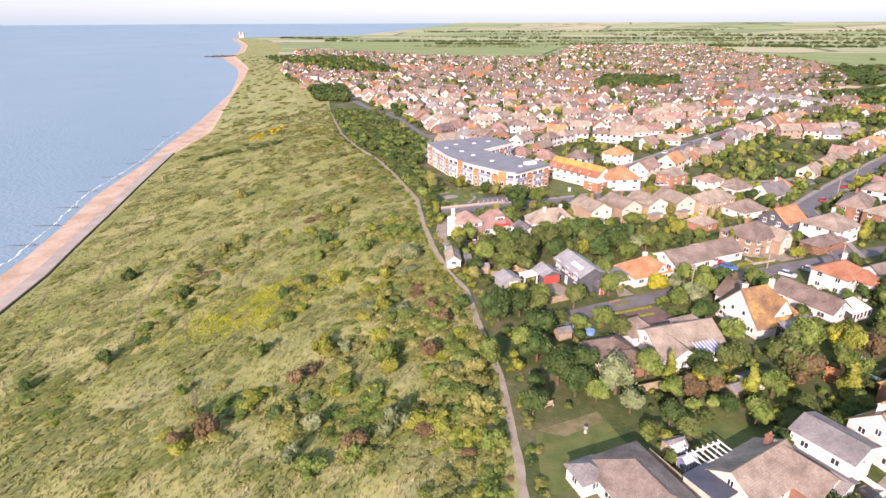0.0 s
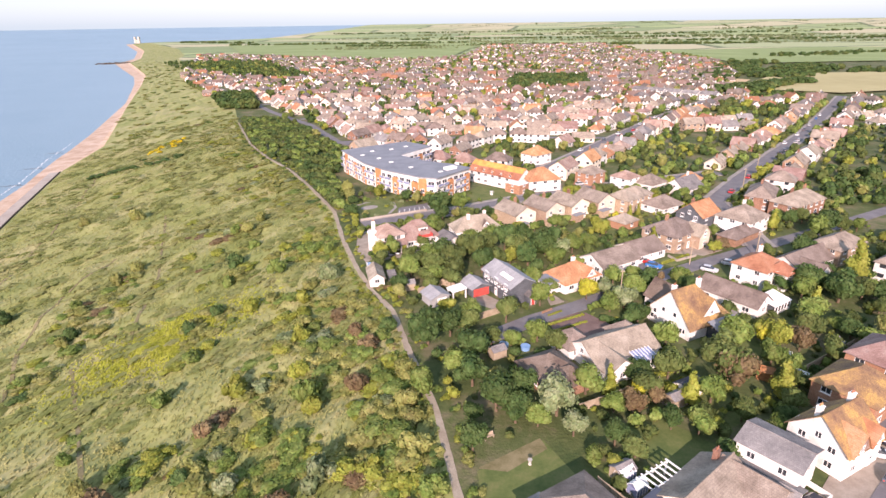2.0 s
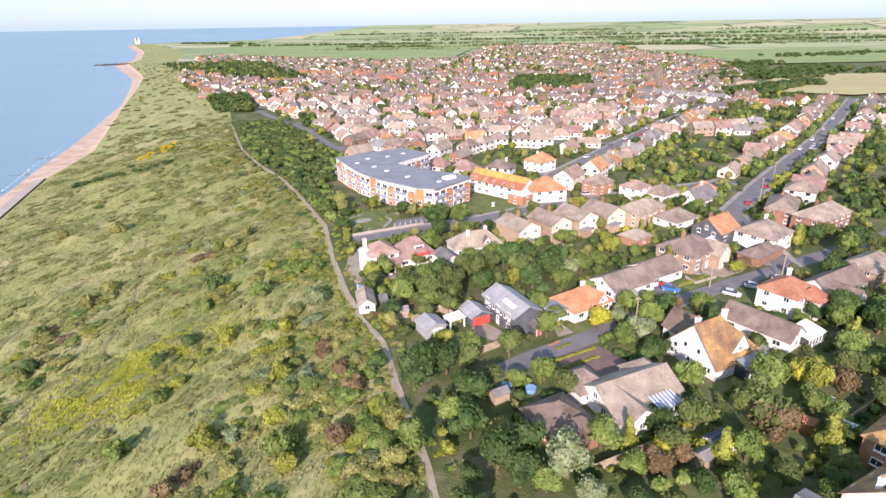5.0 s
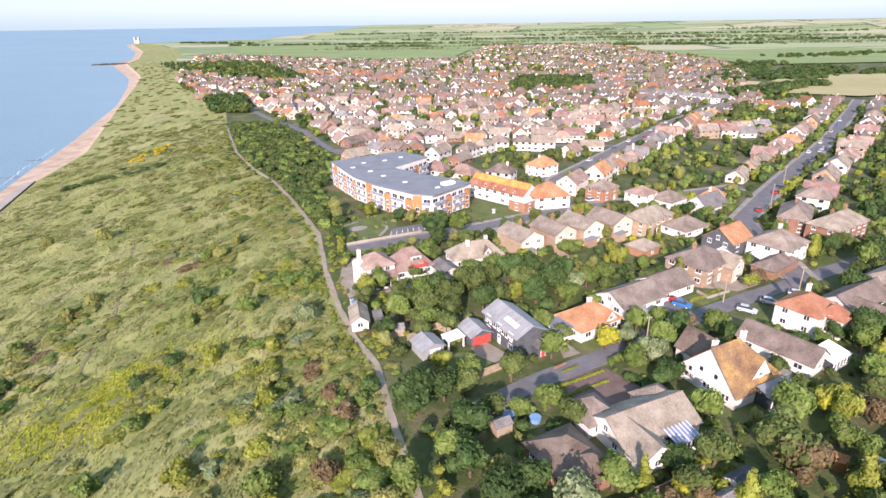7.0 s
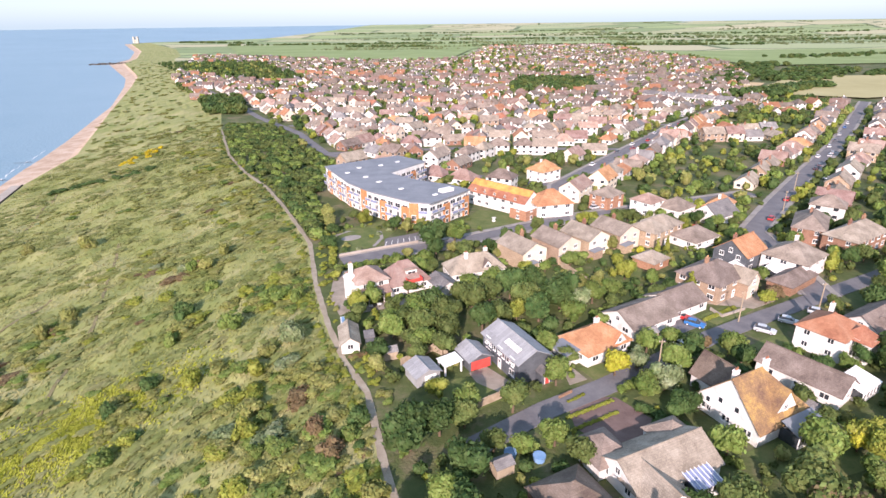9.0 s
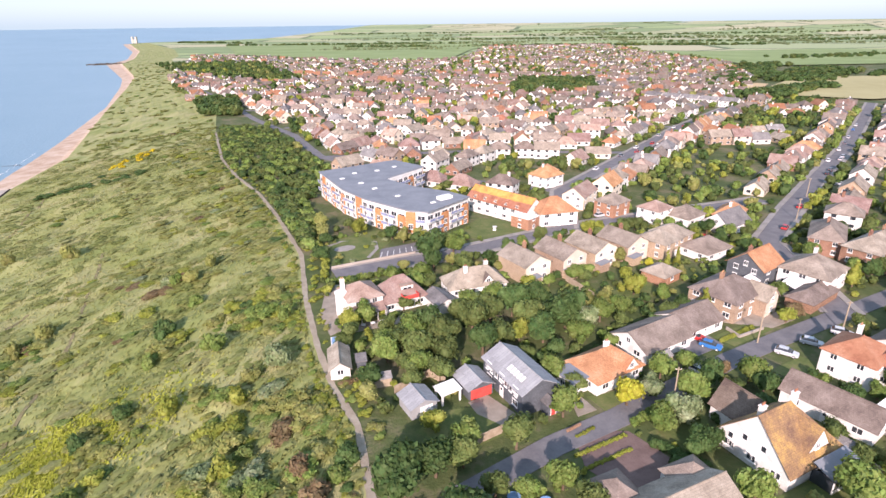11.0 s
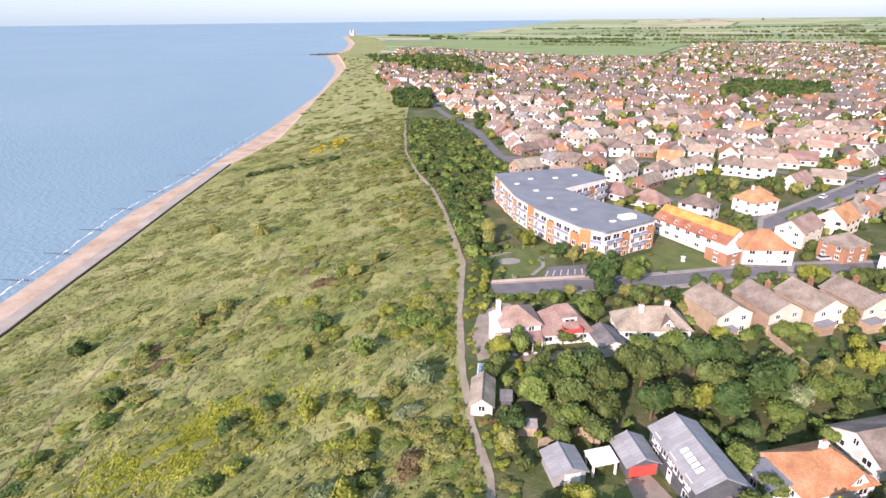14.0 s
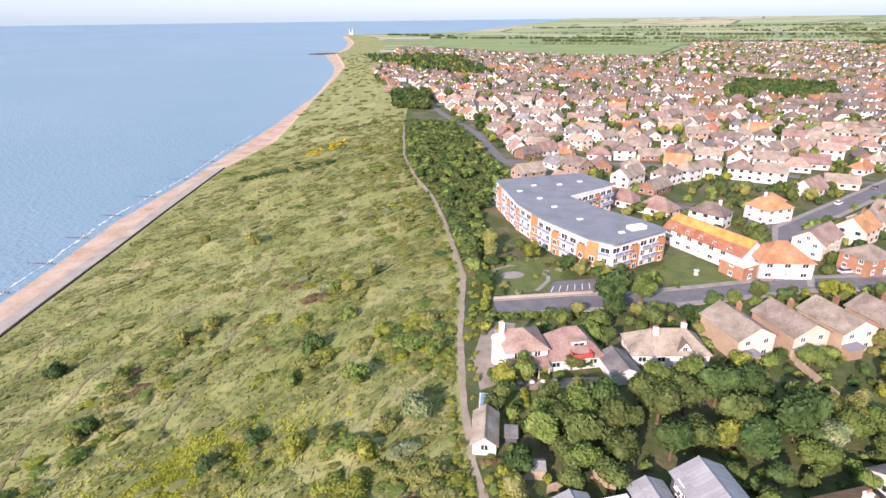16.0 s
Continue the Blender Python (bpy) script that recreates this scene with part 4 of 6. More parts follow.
TAKEN += [(-50, 250, 9), (-42, 236, 10), (-33, 226, 10), (-20, 218, 10), (-8, 218, 9), (-34, 256, 9), (-22, 258, 8)]
for k, (p, q) in enumerate(zip(APT, APT[1:] + APT[:1])):
    ln = math.hypot(q[0] - p[0], q[1] - p[1])
    turn = math.degrees(math.atan2(q[1] - p[1], q[0] - p[0]))
    n = max(1, int(ln / 3.1))
    for i in range(n):
        fx, fy = p[0] + (q[0] - p[0]) * (i + 0.5) / n, p[1] + (q[1] - p[1]) * (i + 0.5) / n
        if (i + k) % 3 == 1:
            b = Build()
            b.box(-ln / n / 2 + 0.1, ln / n / 2 - 0.1, -0.35, 0.1, -1.0, 7.0 if k % 2 else 8.6, M_TERRA)
            part("brick_bay", b, apt, "terracotta-clad facade bay").matrix_basis = pose(fx, fy, 0, 0, 0, turn)
        off = 0.37 if (i + k) % 3 == 1 else 0.02
        for fl in range(3):
            f, pn = window_meshes(1.5 if fl < 2 else 2.5, 1.5)
            wo = part("window", f, apt)
            wo.matrix_basis = pose(fx, fy, 0, 0, 0, turn) @ pose(0, -off if fl < 2 else -0.02, 0.4 + fl * 2.85)
            part("pane", pn, wo)
            if (i + k) % 3 != 1 and ln > 6 and fl > 0:
                b = Build()
                b.box(-1.4, 1.4, -1.2, -0.02, -0.45, -0.3, M_WHITE)
                b.box(-1.4, 1.4, -1.2, -1.15, -0.3, 0.55, M_TINT)
                b.box(-1.45, 1.45, -1.23, -1.13, 0.55, 0.62, M_FRAME)
                part("balcony", b, apt).matrix_basis = pose(fx, fy, 0, 0, 0, turn) @ pose(0, 0, 0.4 + fl * 2.85)
for x, y in ((-42, 252), (-45, 244), (-37, 238), (-31, 231), (-22, 222), (-10, 215), (-28, 262), (-34, 256)):
    b = Build()
    b.box(-0.8, 0.8, -0.5, 0.5, 9.3, 9.6, M_FRAME)
    part("rooflight", b, apt).matrix_basis = pose(x, y, 0, 0, 0, 40)
b = Build()
b.box(-2.4, 2.4, -1.2, 1.2, 9.3, 10.3, M_FRAME)
part("lift_housing", b, apt).matrix_basis = pose(-6.5, 219.5, 0, 0, 0, 40)
og = house(13.5, 231.0, -43, 26, 9, 5.0, 8.4, "gable", M_WHITE, M_T_ORANGE, "long white wing with yellow-orange lichened roof", name="nursing_home")
b = Build()
for i in range(13):
    x0, x1, low = -13.3 + i * 2.05, -13.3 + (i + 1) * 2.05, 2.3 + 0.5 * noise.noise((i * 0.7, 2, 2))
    b.slab([(x0, -low, 8.55 - low * 0.756), (x1, -low, 8.55 - low * 0.756), (x1, -0.05, 8.53), (x0, -0.05, 8.53)], M_CRUST, 0.05)
part("lichen_crust", b, og, "bright yellow lichen below the ridge")
for i in range(5):
    gable_dormer(og, -9.5 + i * 4.6, -4.3, 0, 2.0, 5.0, 6.6, 2.6, M_WHITE, M_T_ORANGE)
volume(og, 13, 10, 5.0, 8.8, "hip", M_WHITE, M_T_ORANGE, (16.5, 5.0, 60))
volume(og, 7, 5.5, 4.2, 4.3, "flat", M_ORANGE, M_FRAME, (13.6, -6.0, 0), over=0.1)
TAKEN += [(28, 226, 9)]

# ---- plants ----
def ico_arrays(sub):
    bm = bmesh.new()
    bmesh.ops.create_icosphere(bm, subdivisions=sub, radius=1)
    v = np.array([p.co[:] for p in bm.verts])
    f = [[q.index for q in p.verts] for p in bm.faces]
    bm.free()
    return v, np.array(f)


ICO = ico_arrays(2)


def crown_arrays(seed, n, clumps, leaf_size, flat=1.0, cone=False, core=True):
    """Unit crown about radius 1, base at z = 0: clumps of small leaf quads round dark inner masses. Returns quads' vertices and the cores."""
    r = np.random.RandomState(seed)
    if cone:
        cz = np.linspace(0.1, 2.3, clumps)
        cr = 0.62 * (1 - cz / 2.7) + 0.08
        ang = r.uniform(0, 6.28, clumps)
        cen = np.stack([np.cos(ang) * cr * 0.35, np.sin(ang) * cr * 0.35, cz], 1)
        rad = cr
    else:
        cen = r.normal(0, 1, (clumps, 3))
        cen /= np.linalg.norm(cen, axis=1)[:, None]
        cen *= r.uniform(0.3, 0.72, (clumps, 1))
        cen[:, 2] = np.abs(cen[:, 2]) * 1.1 + 0.28
        rad = r.uniform(0.28, 0.52, clumps)
        cen[0], rad[0] = (0, 0, 0.55), 0.6
    w = rad ** 2
    pick = r.choice(clumps, n, p=w / w.sum())
    d = r.normal(0, 1, (n, 3))
    d[:, 2] = np.where(d[:, 2] < -0.5, -d[:, 2], d[:, 2])
    d /= np.linalg.norm(d, axis=1)[:, None]
    pos = cen[pick] + d * (rad[pick] * r.uniform(0.72, 1.12, n))[:, None]
    nrm = d + r.normal(0, 0.34, (n, 3))
    nrm /= np.linalg.norm(nrm, axis=1)[:, None]
    t = np.cross(nrm, r.normal(0, 1, (n, 3)))
    t /= np.linalg.norm(t, axis=1)[:, None]
    u = np.cross(nrm, t)
    s = (leaf_size * r.uniform(0.6, 1.4, n))[:, None]
    quad = np.stack([pos - t * s, pos - u * s * 0.6, pos + t * s, pos + u * s * 0.6], 1)
    quad[:, :, 2] *= flat
    quad[:, :, 2] = np.maximum(quad[:, :, 2], 0.0)
    cores = []
    if core:
        v0, f0 = ICO
        for c, q in zip(cen, rad):
            vv = c + v0 * q * 0.78 * r.uniform(0.85, 1.12, (len(v0), 1))
            vv[:, 2] = np.maximum(vv[:, 2] * flat, 0.0)
            cores.append(vv)
    return quad, cores


def crown_lists(arr):
    quad, cores = arr
    n = len(quad)
    v = quad.reshape(-1, 3)
    f = np.arange(n * 4).reshape(n, 4).tolist()
    k = len(v)
    vs = [v]
    for c in cores:
        f += (ICO[1] + k).tolist()
        vs.append(c)
        k += len(c)
    return np.concatenate(vs), f


TREE_SHAPES = [crown_lists(crown_arrays(s, 1150, 11, 0.088)) for s in (11, 12, 13, 14, 15)]
CONES = [crown_lists(crown_arrays(s, 560, 9, 0.1, cone=True)) for s in (21, 22)]
BUSHES = [crown_lists(crown_arrays(s, 420, 7, 0.11, 0.8)) for s in (31, 32, 33, 34)]
LITTLE = [crown_lists(crown_arrays(s, 60, 4, 0.26, 0.85, core=False)) for s in (41, 42)]
TUSSOCKS = [crown_lists(crown_arrays(s, 54, 3, 0.3, 0.6, core=False)) for s in (61, 62, 63)]
FAR = [crown_lists(crown_arrays(s, 120, 4, 0.21, 1.0)) for s in (51, 52, 53)]
KEPT = {}


def plant_mesh(kind, shapes, i, mt):
    key = (kind, i, mt.name)
    if key not in KEPT:
        v, f = shapes[i]
        me = bpy.data.meshes.new(kind)
        me.from_pydata(v.tolist(), [], f)
        me.materials.append(mt)
        KEPT[key] = me
    return KEPT[key]


def joined(name, shapes, places, mt, label, category, comb=1.0):
    """Many plants of one kind in one mesh. places: x, y, z, radius, height factor."""
    vs, fs, k = [], [], 0
    for i, (x, y, z, r, hf) in enumerate(places):
        v, f = shapes[i % len(shapes)]
        a = random.uniform(0, 6.28)
        c, s = math.cos(a), math.sin(a)
        w = np.stack([v[:, 0] * c - v[:, 1] * s, v[:, 0] * s + v[:, 1] * c, v[:, 2] * hf], 1) * r
        if comb > 1:
            # drawn out along the wind
            d = (w[:, 0] * 0.37 + w[:, 1] * 0.93) * (comb - 1)
            w[:, 0] += 0.37 * d
            w[:, 1] += 0.93 * d
        w += (x, y, z)
        vs.append(w)
        fs += [[q + k for q in p] for p in f]
        k += len(v)
    me = bpy.data.meshes.new(name)
    me.from_pydata(np.concatenate(vs).tolist(), [], fs)
    me.materials.append(mt)
    return tagged(new(name, me), label, category, kind="stuff")


TRUNK = None


def tree(x, y, r, h, mt, label, cone=False, name="tree", group="trees in the gardens"):
    global TRUNK
    if TRUNK is None:
        b = Build()
        b.tube((0, 0, -0.3), (0.05, 0, 1.6), 0.17, 0.11, M_BARK, 7)
        for k in range(5):
            a = k * 1.26
            b.tube((0.04, 0, 1.1 + 0.1 * k), (0.7 * math.cos(a), 0.7 * math.sin(a), 2.1 + 0.1 * k), 0.07, 0.025, M_BARK, 5)
        TRUNK = b.mesh("trunk")
    t = thing(name, pose(x, y, height(x, y), 0, 0, random.uniform(0, 360)), label, "tree", group)
    tr = part("trunk", TRUNK, t)
    shapes = CONES if cone else TREE_SHAPES
    cr = part("crown", plant_mesh("crown", shapes, random.randrange(len(shapes)), mt), t)
    if cone:
        tr.scale = (1, 1, 0.4)
        cr.scale = (r, r, h / 2.7)
    else:
        tr.scale = (r * 0.45, r * 0.45, h * 0.28)
        cr.scale = (r, r, h * 0.55)
        cr.location = (0, 0, h * 0.22)
    return t


def bush(x, y, r, hf, mt, label, group="shrubs on the slope", name="shrub"):
    o = thing(name, pose(x, y, height(x, y) - 0.15, 0, 0, random.uniform(0, 360)), label, "shrub", group, plant_mesh("shrub", BUSHES, random.randrange(4), mt))
    o.scale = (r, r * random.uniform(0.8, 1.1), r * hf)
    return o


L_NAMES = {L_MID: "mid-green", L_DARK: "dark green", L_YELLOW: "yellow-green", L_GOLD: "golden", L_SILVER: "silvery green", L_OLIVE: "olive green", L_TREE: "dull green", L_RUST: "copper-brown", L_GORSE: "yellow-flowering"}
rng = random.Random(5)
# shrubs that stand out on the slope
MARKED = [(-59, 92, 2.4, L_MID), (-29, 89, 3.6, L_MID), (-27, 86, 2.6, L_YELLOW), (-36, 69, 2.6, L_SILVER), (-22, 69, 3.4, L_SILVER), (-37, 61, 2.4, L_SILVER), (-56, 67, 3.8, L_RUST), (-60, 64, 2.6, L_RUST), (-98, 91, 2.2, L_DARK), (-99, 120, 2.2, L_OLIVE), (-112, 82, 2.0, L_DARK), (-73, 180, 3.0, L_OLIVE), (-27, 65, 2.8, L_RUST), (-69, 78, 2.0, L_MID), (-10, 85, 3.0, L_OLIVE), (-24, 109, 2.6, L_RUST), (-20, 104, 2.6, L_RUST), (-20, 91, 3.2, L_RUST), (-46, 83, 2.6, L_RUST), (-44, 93, 3.0, L_YELLOW), (-80, 179, 2.6, L_SILVER), (-76, 180, 2.0, L_RUST), (-68, 154, 3.2, L_DARK), (-52, 145, 3.2, L_MID), (-36, 137, 3.6, L_SILVER), (-53, 127, 3.0, L_YELLOW), (-62, 127, 2.4, L_DARK), (-98, 123, 2.4, L_DARK), (-128, 137, 3.0, L_DARK), (-101, 160, 3.2, L_OLIVE), (-131, 212, 3.6, L_OLIVE), (-72, 190, 2.6, L_OLIVE), (-68, 170, 2.6, L_MID), (-104, 153, 2.6, L_OLIVE), (-107, 138, 2.2, L_MID), (-40, 127, 2.8, L_YELLOW), (-36, 110, 2.8, L_YELLOW), (-40, 156, 2.4, L_MID), (-77, 179, 2.4, L_MID), (-153, 213, 2.6, L_OLIVE), (-66, 143, 2.2, L_MID), (-66, 119, 2.4, L_DARK), (-33, 98, 3.0, L_YELLOW), (-12, 95, 3.0, L_OLIVE), (-8, 74, 3.2, L_OLIVE), (-14, 70, 2.8, L_YELLOW), (-5, 66, 2.6, L_MID), (-45, 72, 2.4, L_DARK), (-17, 112, 2.6, L_DARK)]
for x, y, r, m in MARKED:
    bush(x, y, r, rng.uniform(1.2, 1.6), m, f"rounded {L_NAMES[m]} shrub in long grass")
for k in range(16):
    x, y = (-204 + 2.4 * k, 296 + 1.6 * k) if k < 8 else (-180 + 2.1 * (k - 8), 303 + 2.4 * (k - 8))
    bush(x + rng.uniform(-2, 2), y, 3.4, 0.55, L_DARK, "dark low thicket on the grassy slope")
for k in range(14):
    bush(-189 + rng.uniform(-6, 6), 340 + k * 2.4, 2.6, 0.7, L_GORSE, "bright yellow flowering gorse", name="gorse")
MIX = [L_MID] * 9 + [L_OLIVE] * 14 + [L_YELLOW] * 5 + [L_DARK] + [L_SILVER] + [L_RUST]
spots = {m: [] for m in L_NAMES}
single = 0
tries = 0
while tries < 6500:
    tries += 1
    y = 30 + 420 * rng.random() ** 1.5
    xc, xw = along(CREST, y), along(WALL, y)
    u = rng.random() ** 1.5
    x = xc - 1.2 - (xc - xw - 8) * u
    den = noise.noise((x / 22, y / 22, 11.0)) + 0.5 * noise.noise((x / 7, y / 7, 2.0))
    if den < (-0.06 if y < 92 else -0.25 if y < 165 else -0.05) + (0.42 if y < 92 else 0.65) * u:
        continue
    r = rng.choice((0.7, 1.0, 1.4, 1.9, 2.6)) * rng.uniform(0.85, 1.15) * (1.15 - 0.4 * u)
    if x > xc - 4:
        r = min(r, 1.0)
    m = rng.choice(MIX)
    if y > 170 and m in (L_MID, L_DARK, L_RUST) and rng.random() < 0.6:
        m = L_OLIVE
    if single < 230 and y < 150 and u < 0.5 and r > 0.9 and rng.random() < 0.6:
        bush(x, y, r, rng.uniform(0.6, 1.1), m, f"{L_NAMES[m]} shrub in long grass")
        single += 1
    else:
        spots[m].append((x, y, height(x, y) - 0.15, r, rng.uniform(0.4, 0.85) if y < 170 else rng.uniform(0.28, 0.5)))
# scrub edging the path and the ground behind the headland
for k in range(420):
    y = rng.uniform(56, 410)
    s = rng.choice((-1, 1))
    x = along(CREST, y) + s * rng.uniform(1.7, 3.6)
    m = rng.choice((L_MID, L_OLIVE, L_YELLOW, L_YELLOW if 120 < y < 200 else L_DARK))
    spots[m].append((x, y, height(x, y) - 0.1, rng.uniform(0.6, 1.25), 0.8))
for k in range(300):
    y = rng.uniform(410, 1300)
    xc, xw = along(CREST, y), along(WALL, y)
    x = xc - (xc - xw) * rng.random()
    spots[rng.choice((L_MID, L_OLIVE, L_OLIVE, L_OLIVE))].append((x, y, height(x, y) - 0.2, rng.uniform(1.5, 4.0), 0.32))
for m, ps in spots.items():
    near = [p for p in ps if p[1] < 230]
    far = [p for p in ps if p[1] >= 230]
    if near:
        joined("scrub", BUSHES, near, m, f"scattered {L_NAMES[m]} scrub on the slope", "scrub", 1.35)
    if far:
        joined("scrub", FAR, far, m, f"scattered {L_NAMES[m]} scrub on the slope", "scrub", 1.7)
# low tussocks of longer grass
places = []
trng = random.Random(77)
while len(places) < 4200:
    y = 34 + 420 * trng.random() ** 1.3
    xc, xw = along(CREST, y), along(WALL, y)
    x = xc - 1.5 - (xc - xw - 6) * trng.random()
    if noise.noise((x / 15, y / 15, 21.0)) + 0.4 * noise.noise((x / 5, y / 5, 4.0)) < -0.05:
        continue
    r = trng.uniform(0.6, 1.9)
    places.append((x, y, height(x, y) - 0.1, r, trng.uniform(0.35, 0.7)))
joined("tussock", TUSSOCKS, places, M_TUSSOCK, "low wind-laid tussocks of long green grass", "grass", 1.9)

# long grass
def tufts(name, count, mt, yellow=False):
    r = np.random.RandomState(8 if yellow else 9)
    v, f = [], []
    for k in range(count):
        if yellow:
            a, c = r.normal(0, 10), r.normal(0, 5)
            x, y = -70 + 0.64 * a - 0.77 * c, 117 + 0.77 * a + 0.64 * c
        else:
            y = 30 + 350 * r.rand() ** 1.6
            xc, xw = along(CREST, y), along(WALL, y)
            x = xc - 1.3 - (xc - xw - 3) * r.rand()
        z = height(x, y) - 0.05
        s = r.uniform(0.25, 0.6)
        for j in range(3):
            a = r.uniform(0, 6.28)
            dx, dy = math.cos(a) * s * 0.5, math.sin(a) * s * 0.5
            ox, oy = r.uniform(-0.3, 0.3, 2)
            i = len(v)
            v += [(x + ox - dx, y + oy - dy, z), (x + ox + dx, y + oy + dy, z), (x + ox + r.uniform(0.0, 0.7) * s, y + oy + r.uniform(0.1, 0.8) * s, z + s * 0.8)]
            f.append((i, i + 1, i + 2))
    me = bpy.data.meshes.new(name)
    me.from_pydata(v, [], f)
    me.materials.append(mt)
    tagged(new(name, me), "yellow-green herb patch in grass" if yellow else "long dry and green grass tufts", "grass", kind="stuff")


tufts("grass", 70000, M_TUFT)
tufts("herbs", 9000, M_HERB, True)

# ---- garden trees that stand out ----
TREES = [
    (15, 83, 4.2, 8.5, L_SILVER, 0), (5, 84, 4.2, 9, L_DARK, 0), (9.5, 87, 3.6, 7, L_DARK, 0), (1.5, 99, 4.2, 8, L_DARK, 0), (21, 89, 3.6, 7, L_MID, 0), (31, 88, 3.0, 6, L_TREE, 0), (47, 96, 4.6, 9, L_TREE, 0), (25, 89, 2.2, 7, L_YELLOW, 1), (28, 84, 2.4, 5, L_RUST, 0),
    (-8, 105, 4.6, 8.5, L_DARK, 0), (-3.5, 108.5, 3.8, 7, L_DARK, 0), (9, 105, 2.2, 4, L_MID, 0), (8.6, 114.6, 3.4, 7, L_TREE, 0), (54, 105, 4.2, 8, L_MID, 0), (48.5, 93, 4.4, 8, L_TREE, 0), (40, 105, 3.2, 6.5, L_MID, 0), (36, 121.5, 3.4, 6, L_SILVER, 0), (17, 122.5, 3.2, 6.5, L_MID, 0),
    (-8, 88, 3.2, 7, L_MID, 0), (75, 141.5, 2.6, 4.5, L_TREE, 0), (52, 133, 3.4, 6.5, L_MID, 0), (37, 94, 3.4, 6.5, L_TREE, 0), (-9.5, 189.5, 6.2, 9, L_DARK, 0), (-3, 193, 4.0, 7, L_MID, 0), (20, 156, 4.8, 9.5, L_DARK, 1), (22, 152, 5.0, 10, L_DARK, 0), (11, 157, 5.0, 9, L_DARK, 0), (14, 151, 4.2, 8, L_TREE, 0), (2, 149, 4.4, 8.5, L_TREE, 0), (-4, 143, 4.4, 8, L_TREE, 0), (-9, 138.5, 4.2, 7.5, L_TREE, 0), (-14.5, 138, 3.6, 7, L_MID, 0), (-3, 136.5, 3.8, 7, L_TREE, 0), (-16, 148, 2.6, 5, L_TREE, 0), (4, 141, 4.0, 8, L_DARK, 0), (1, 157.5, 3.8, 7, L_MID, 0), (-10, 145, 3.8, 7, L_MID, 0), (26, 150, 3.4, 7, L_SILVER, 0), (30, 155, 3.4, 6, L_MID, 0), (17, 162, 3.4, 6.5, L_DARK, 0),
    (28.3, 125.8, 3.1, 6.2, L_GOLD, 0), (33, 128.5, 2.6, 4.6, L_SILVER, 0), (40, 128, 3.4, 6.5, L_MID, 0), (44, 131.5, 3.4, 6.5, L_DARK, 0), (36.5, 134, 3.2, 5.5, L_MID, 0), (42, 137.5, 2.6, 4.4, L_MID, 0), (-12, 170, 3.6, 5, L_MID, 0), (-11, 177, 3.4, 5, L_MID, 0), (-8, 182, 3.2, 6, L_DARK, 0), (73, 158, 2.2, 3.6, L_RUST, 0), (70, 155.5, 2.6, 4, L_YELLOW, 0), (54, 185, 1.6, 5.5, L_YELLOW, 1), (57, 186, 1.6, 6, L_YELLOW, 1), (50, 186.5, 1.5, 4.5, L_GOLD, 1), (94, 190, 3.4, 6, L_MID, 0), (92, 152, 3.8, 7, L_DARK, 0), (98, 139, 4.0, 7, L_YELLOW, 0), (82, 132, 4.2, 8, L_DARK, 0), (78, 126, 3.8, 7, L_MID, 0), (86, 125, 4.4, 9, L_DARK, 0), (71, 110, 3.4, 6, L_TREE, 0), (61, 108, 2.8, 5.5, L_YELLOW, 0), (66, 104, 3.2, 6, L_RUST, 0), (75, 116, 3.4, 6, L_MID, 0), (58, 99, 3.0, 5.5, L_MID, 0), (42, 87, 3.0, 6, L_MID, 0), (33, 80, 2.4, 5, L_DARK, 0), (37, 79, 2.6, 5, L_MID, 0), (45, 82, 2.6, 5, L_TREE, 0), (23, 76, 2.4, 5, L_DARK, 0), (19, 72.5, 1.6, 3, L_MID, 0), (21.5, 71, 1.6, 3, L_YELLOW, 0), (17, 78, 2.6, 5, L_SILVER, 0), (-4.5, 119, 2.4, 4, L_YELLOW, 0), (-12, 142, 3.6, 6.5, L_TREE, 0), (-6.5, 148, 4.0, 7.5, L_DARK, 0), (-1, 153, 3.6, 7, L_TREE, 0), (6, 153, 4.2, 8, L_TREE, 0), (8, 144, 3.4, 7, L_TREE, 0), (7, 161, 3.8, 7, L_MID, 0), (16.5, 146, 3.8, 7, L_DARK, 0), (24, 146, 3.2, 6, L_MID, 0), (24, 159, 3.4, 7, L_TREE, 0), (1, 91, 3.6, 7.5, L_DARK, 0), (8, 81, 3.2, 7, L_DARK, 0), (-2, 95, 3.0, 6, L_MID, 0), (5, 105, 2.6, 5, L_TREE, 0), (109, 171, 4.5, 9, L_DARK, 0), (104, 167, 4.0, 8, L_MID, 0),
]
for x, y, r, h, m, cone in TREES:
    tree(x, y, r, h, m, f"{L_NAMES[m]} {'narrow upright garden conifer' if cone else 'broad-crowned garden tree'}", bool(cone))
    TAKEN.append((x, y, r * 0.7))

# ---- the town ----
TOWN = [(95, 95), (170, 150), (250, 330), (345, 500), (321, 546), (257, 578), (390, 890), (468, 1205), (440, 1543), (500, 2050), (60, 1900), (-30, 1250), (-144, 1227), (-324, 1305), (-560, 1480), (-690, 1515), (-630, 1380), (-560, 1200), (-480, 1000), (-363, 744), (-290, 630), (-250, 570), (-197, 512), (-144, 440), (-108, 372), (-73, 320), (-48, 285), (20, 235), (60, 205)]
WOODS = [[(-620, 1190), (-400, 1190), (-200, 770), (-250, 760), (-350, 850), (-500, 1000)], [(-246, 563), (-217, 582), (-181, 490), (-209, 491)], [(40, 620), (130, 640), (150, 760), (60, 760)]]


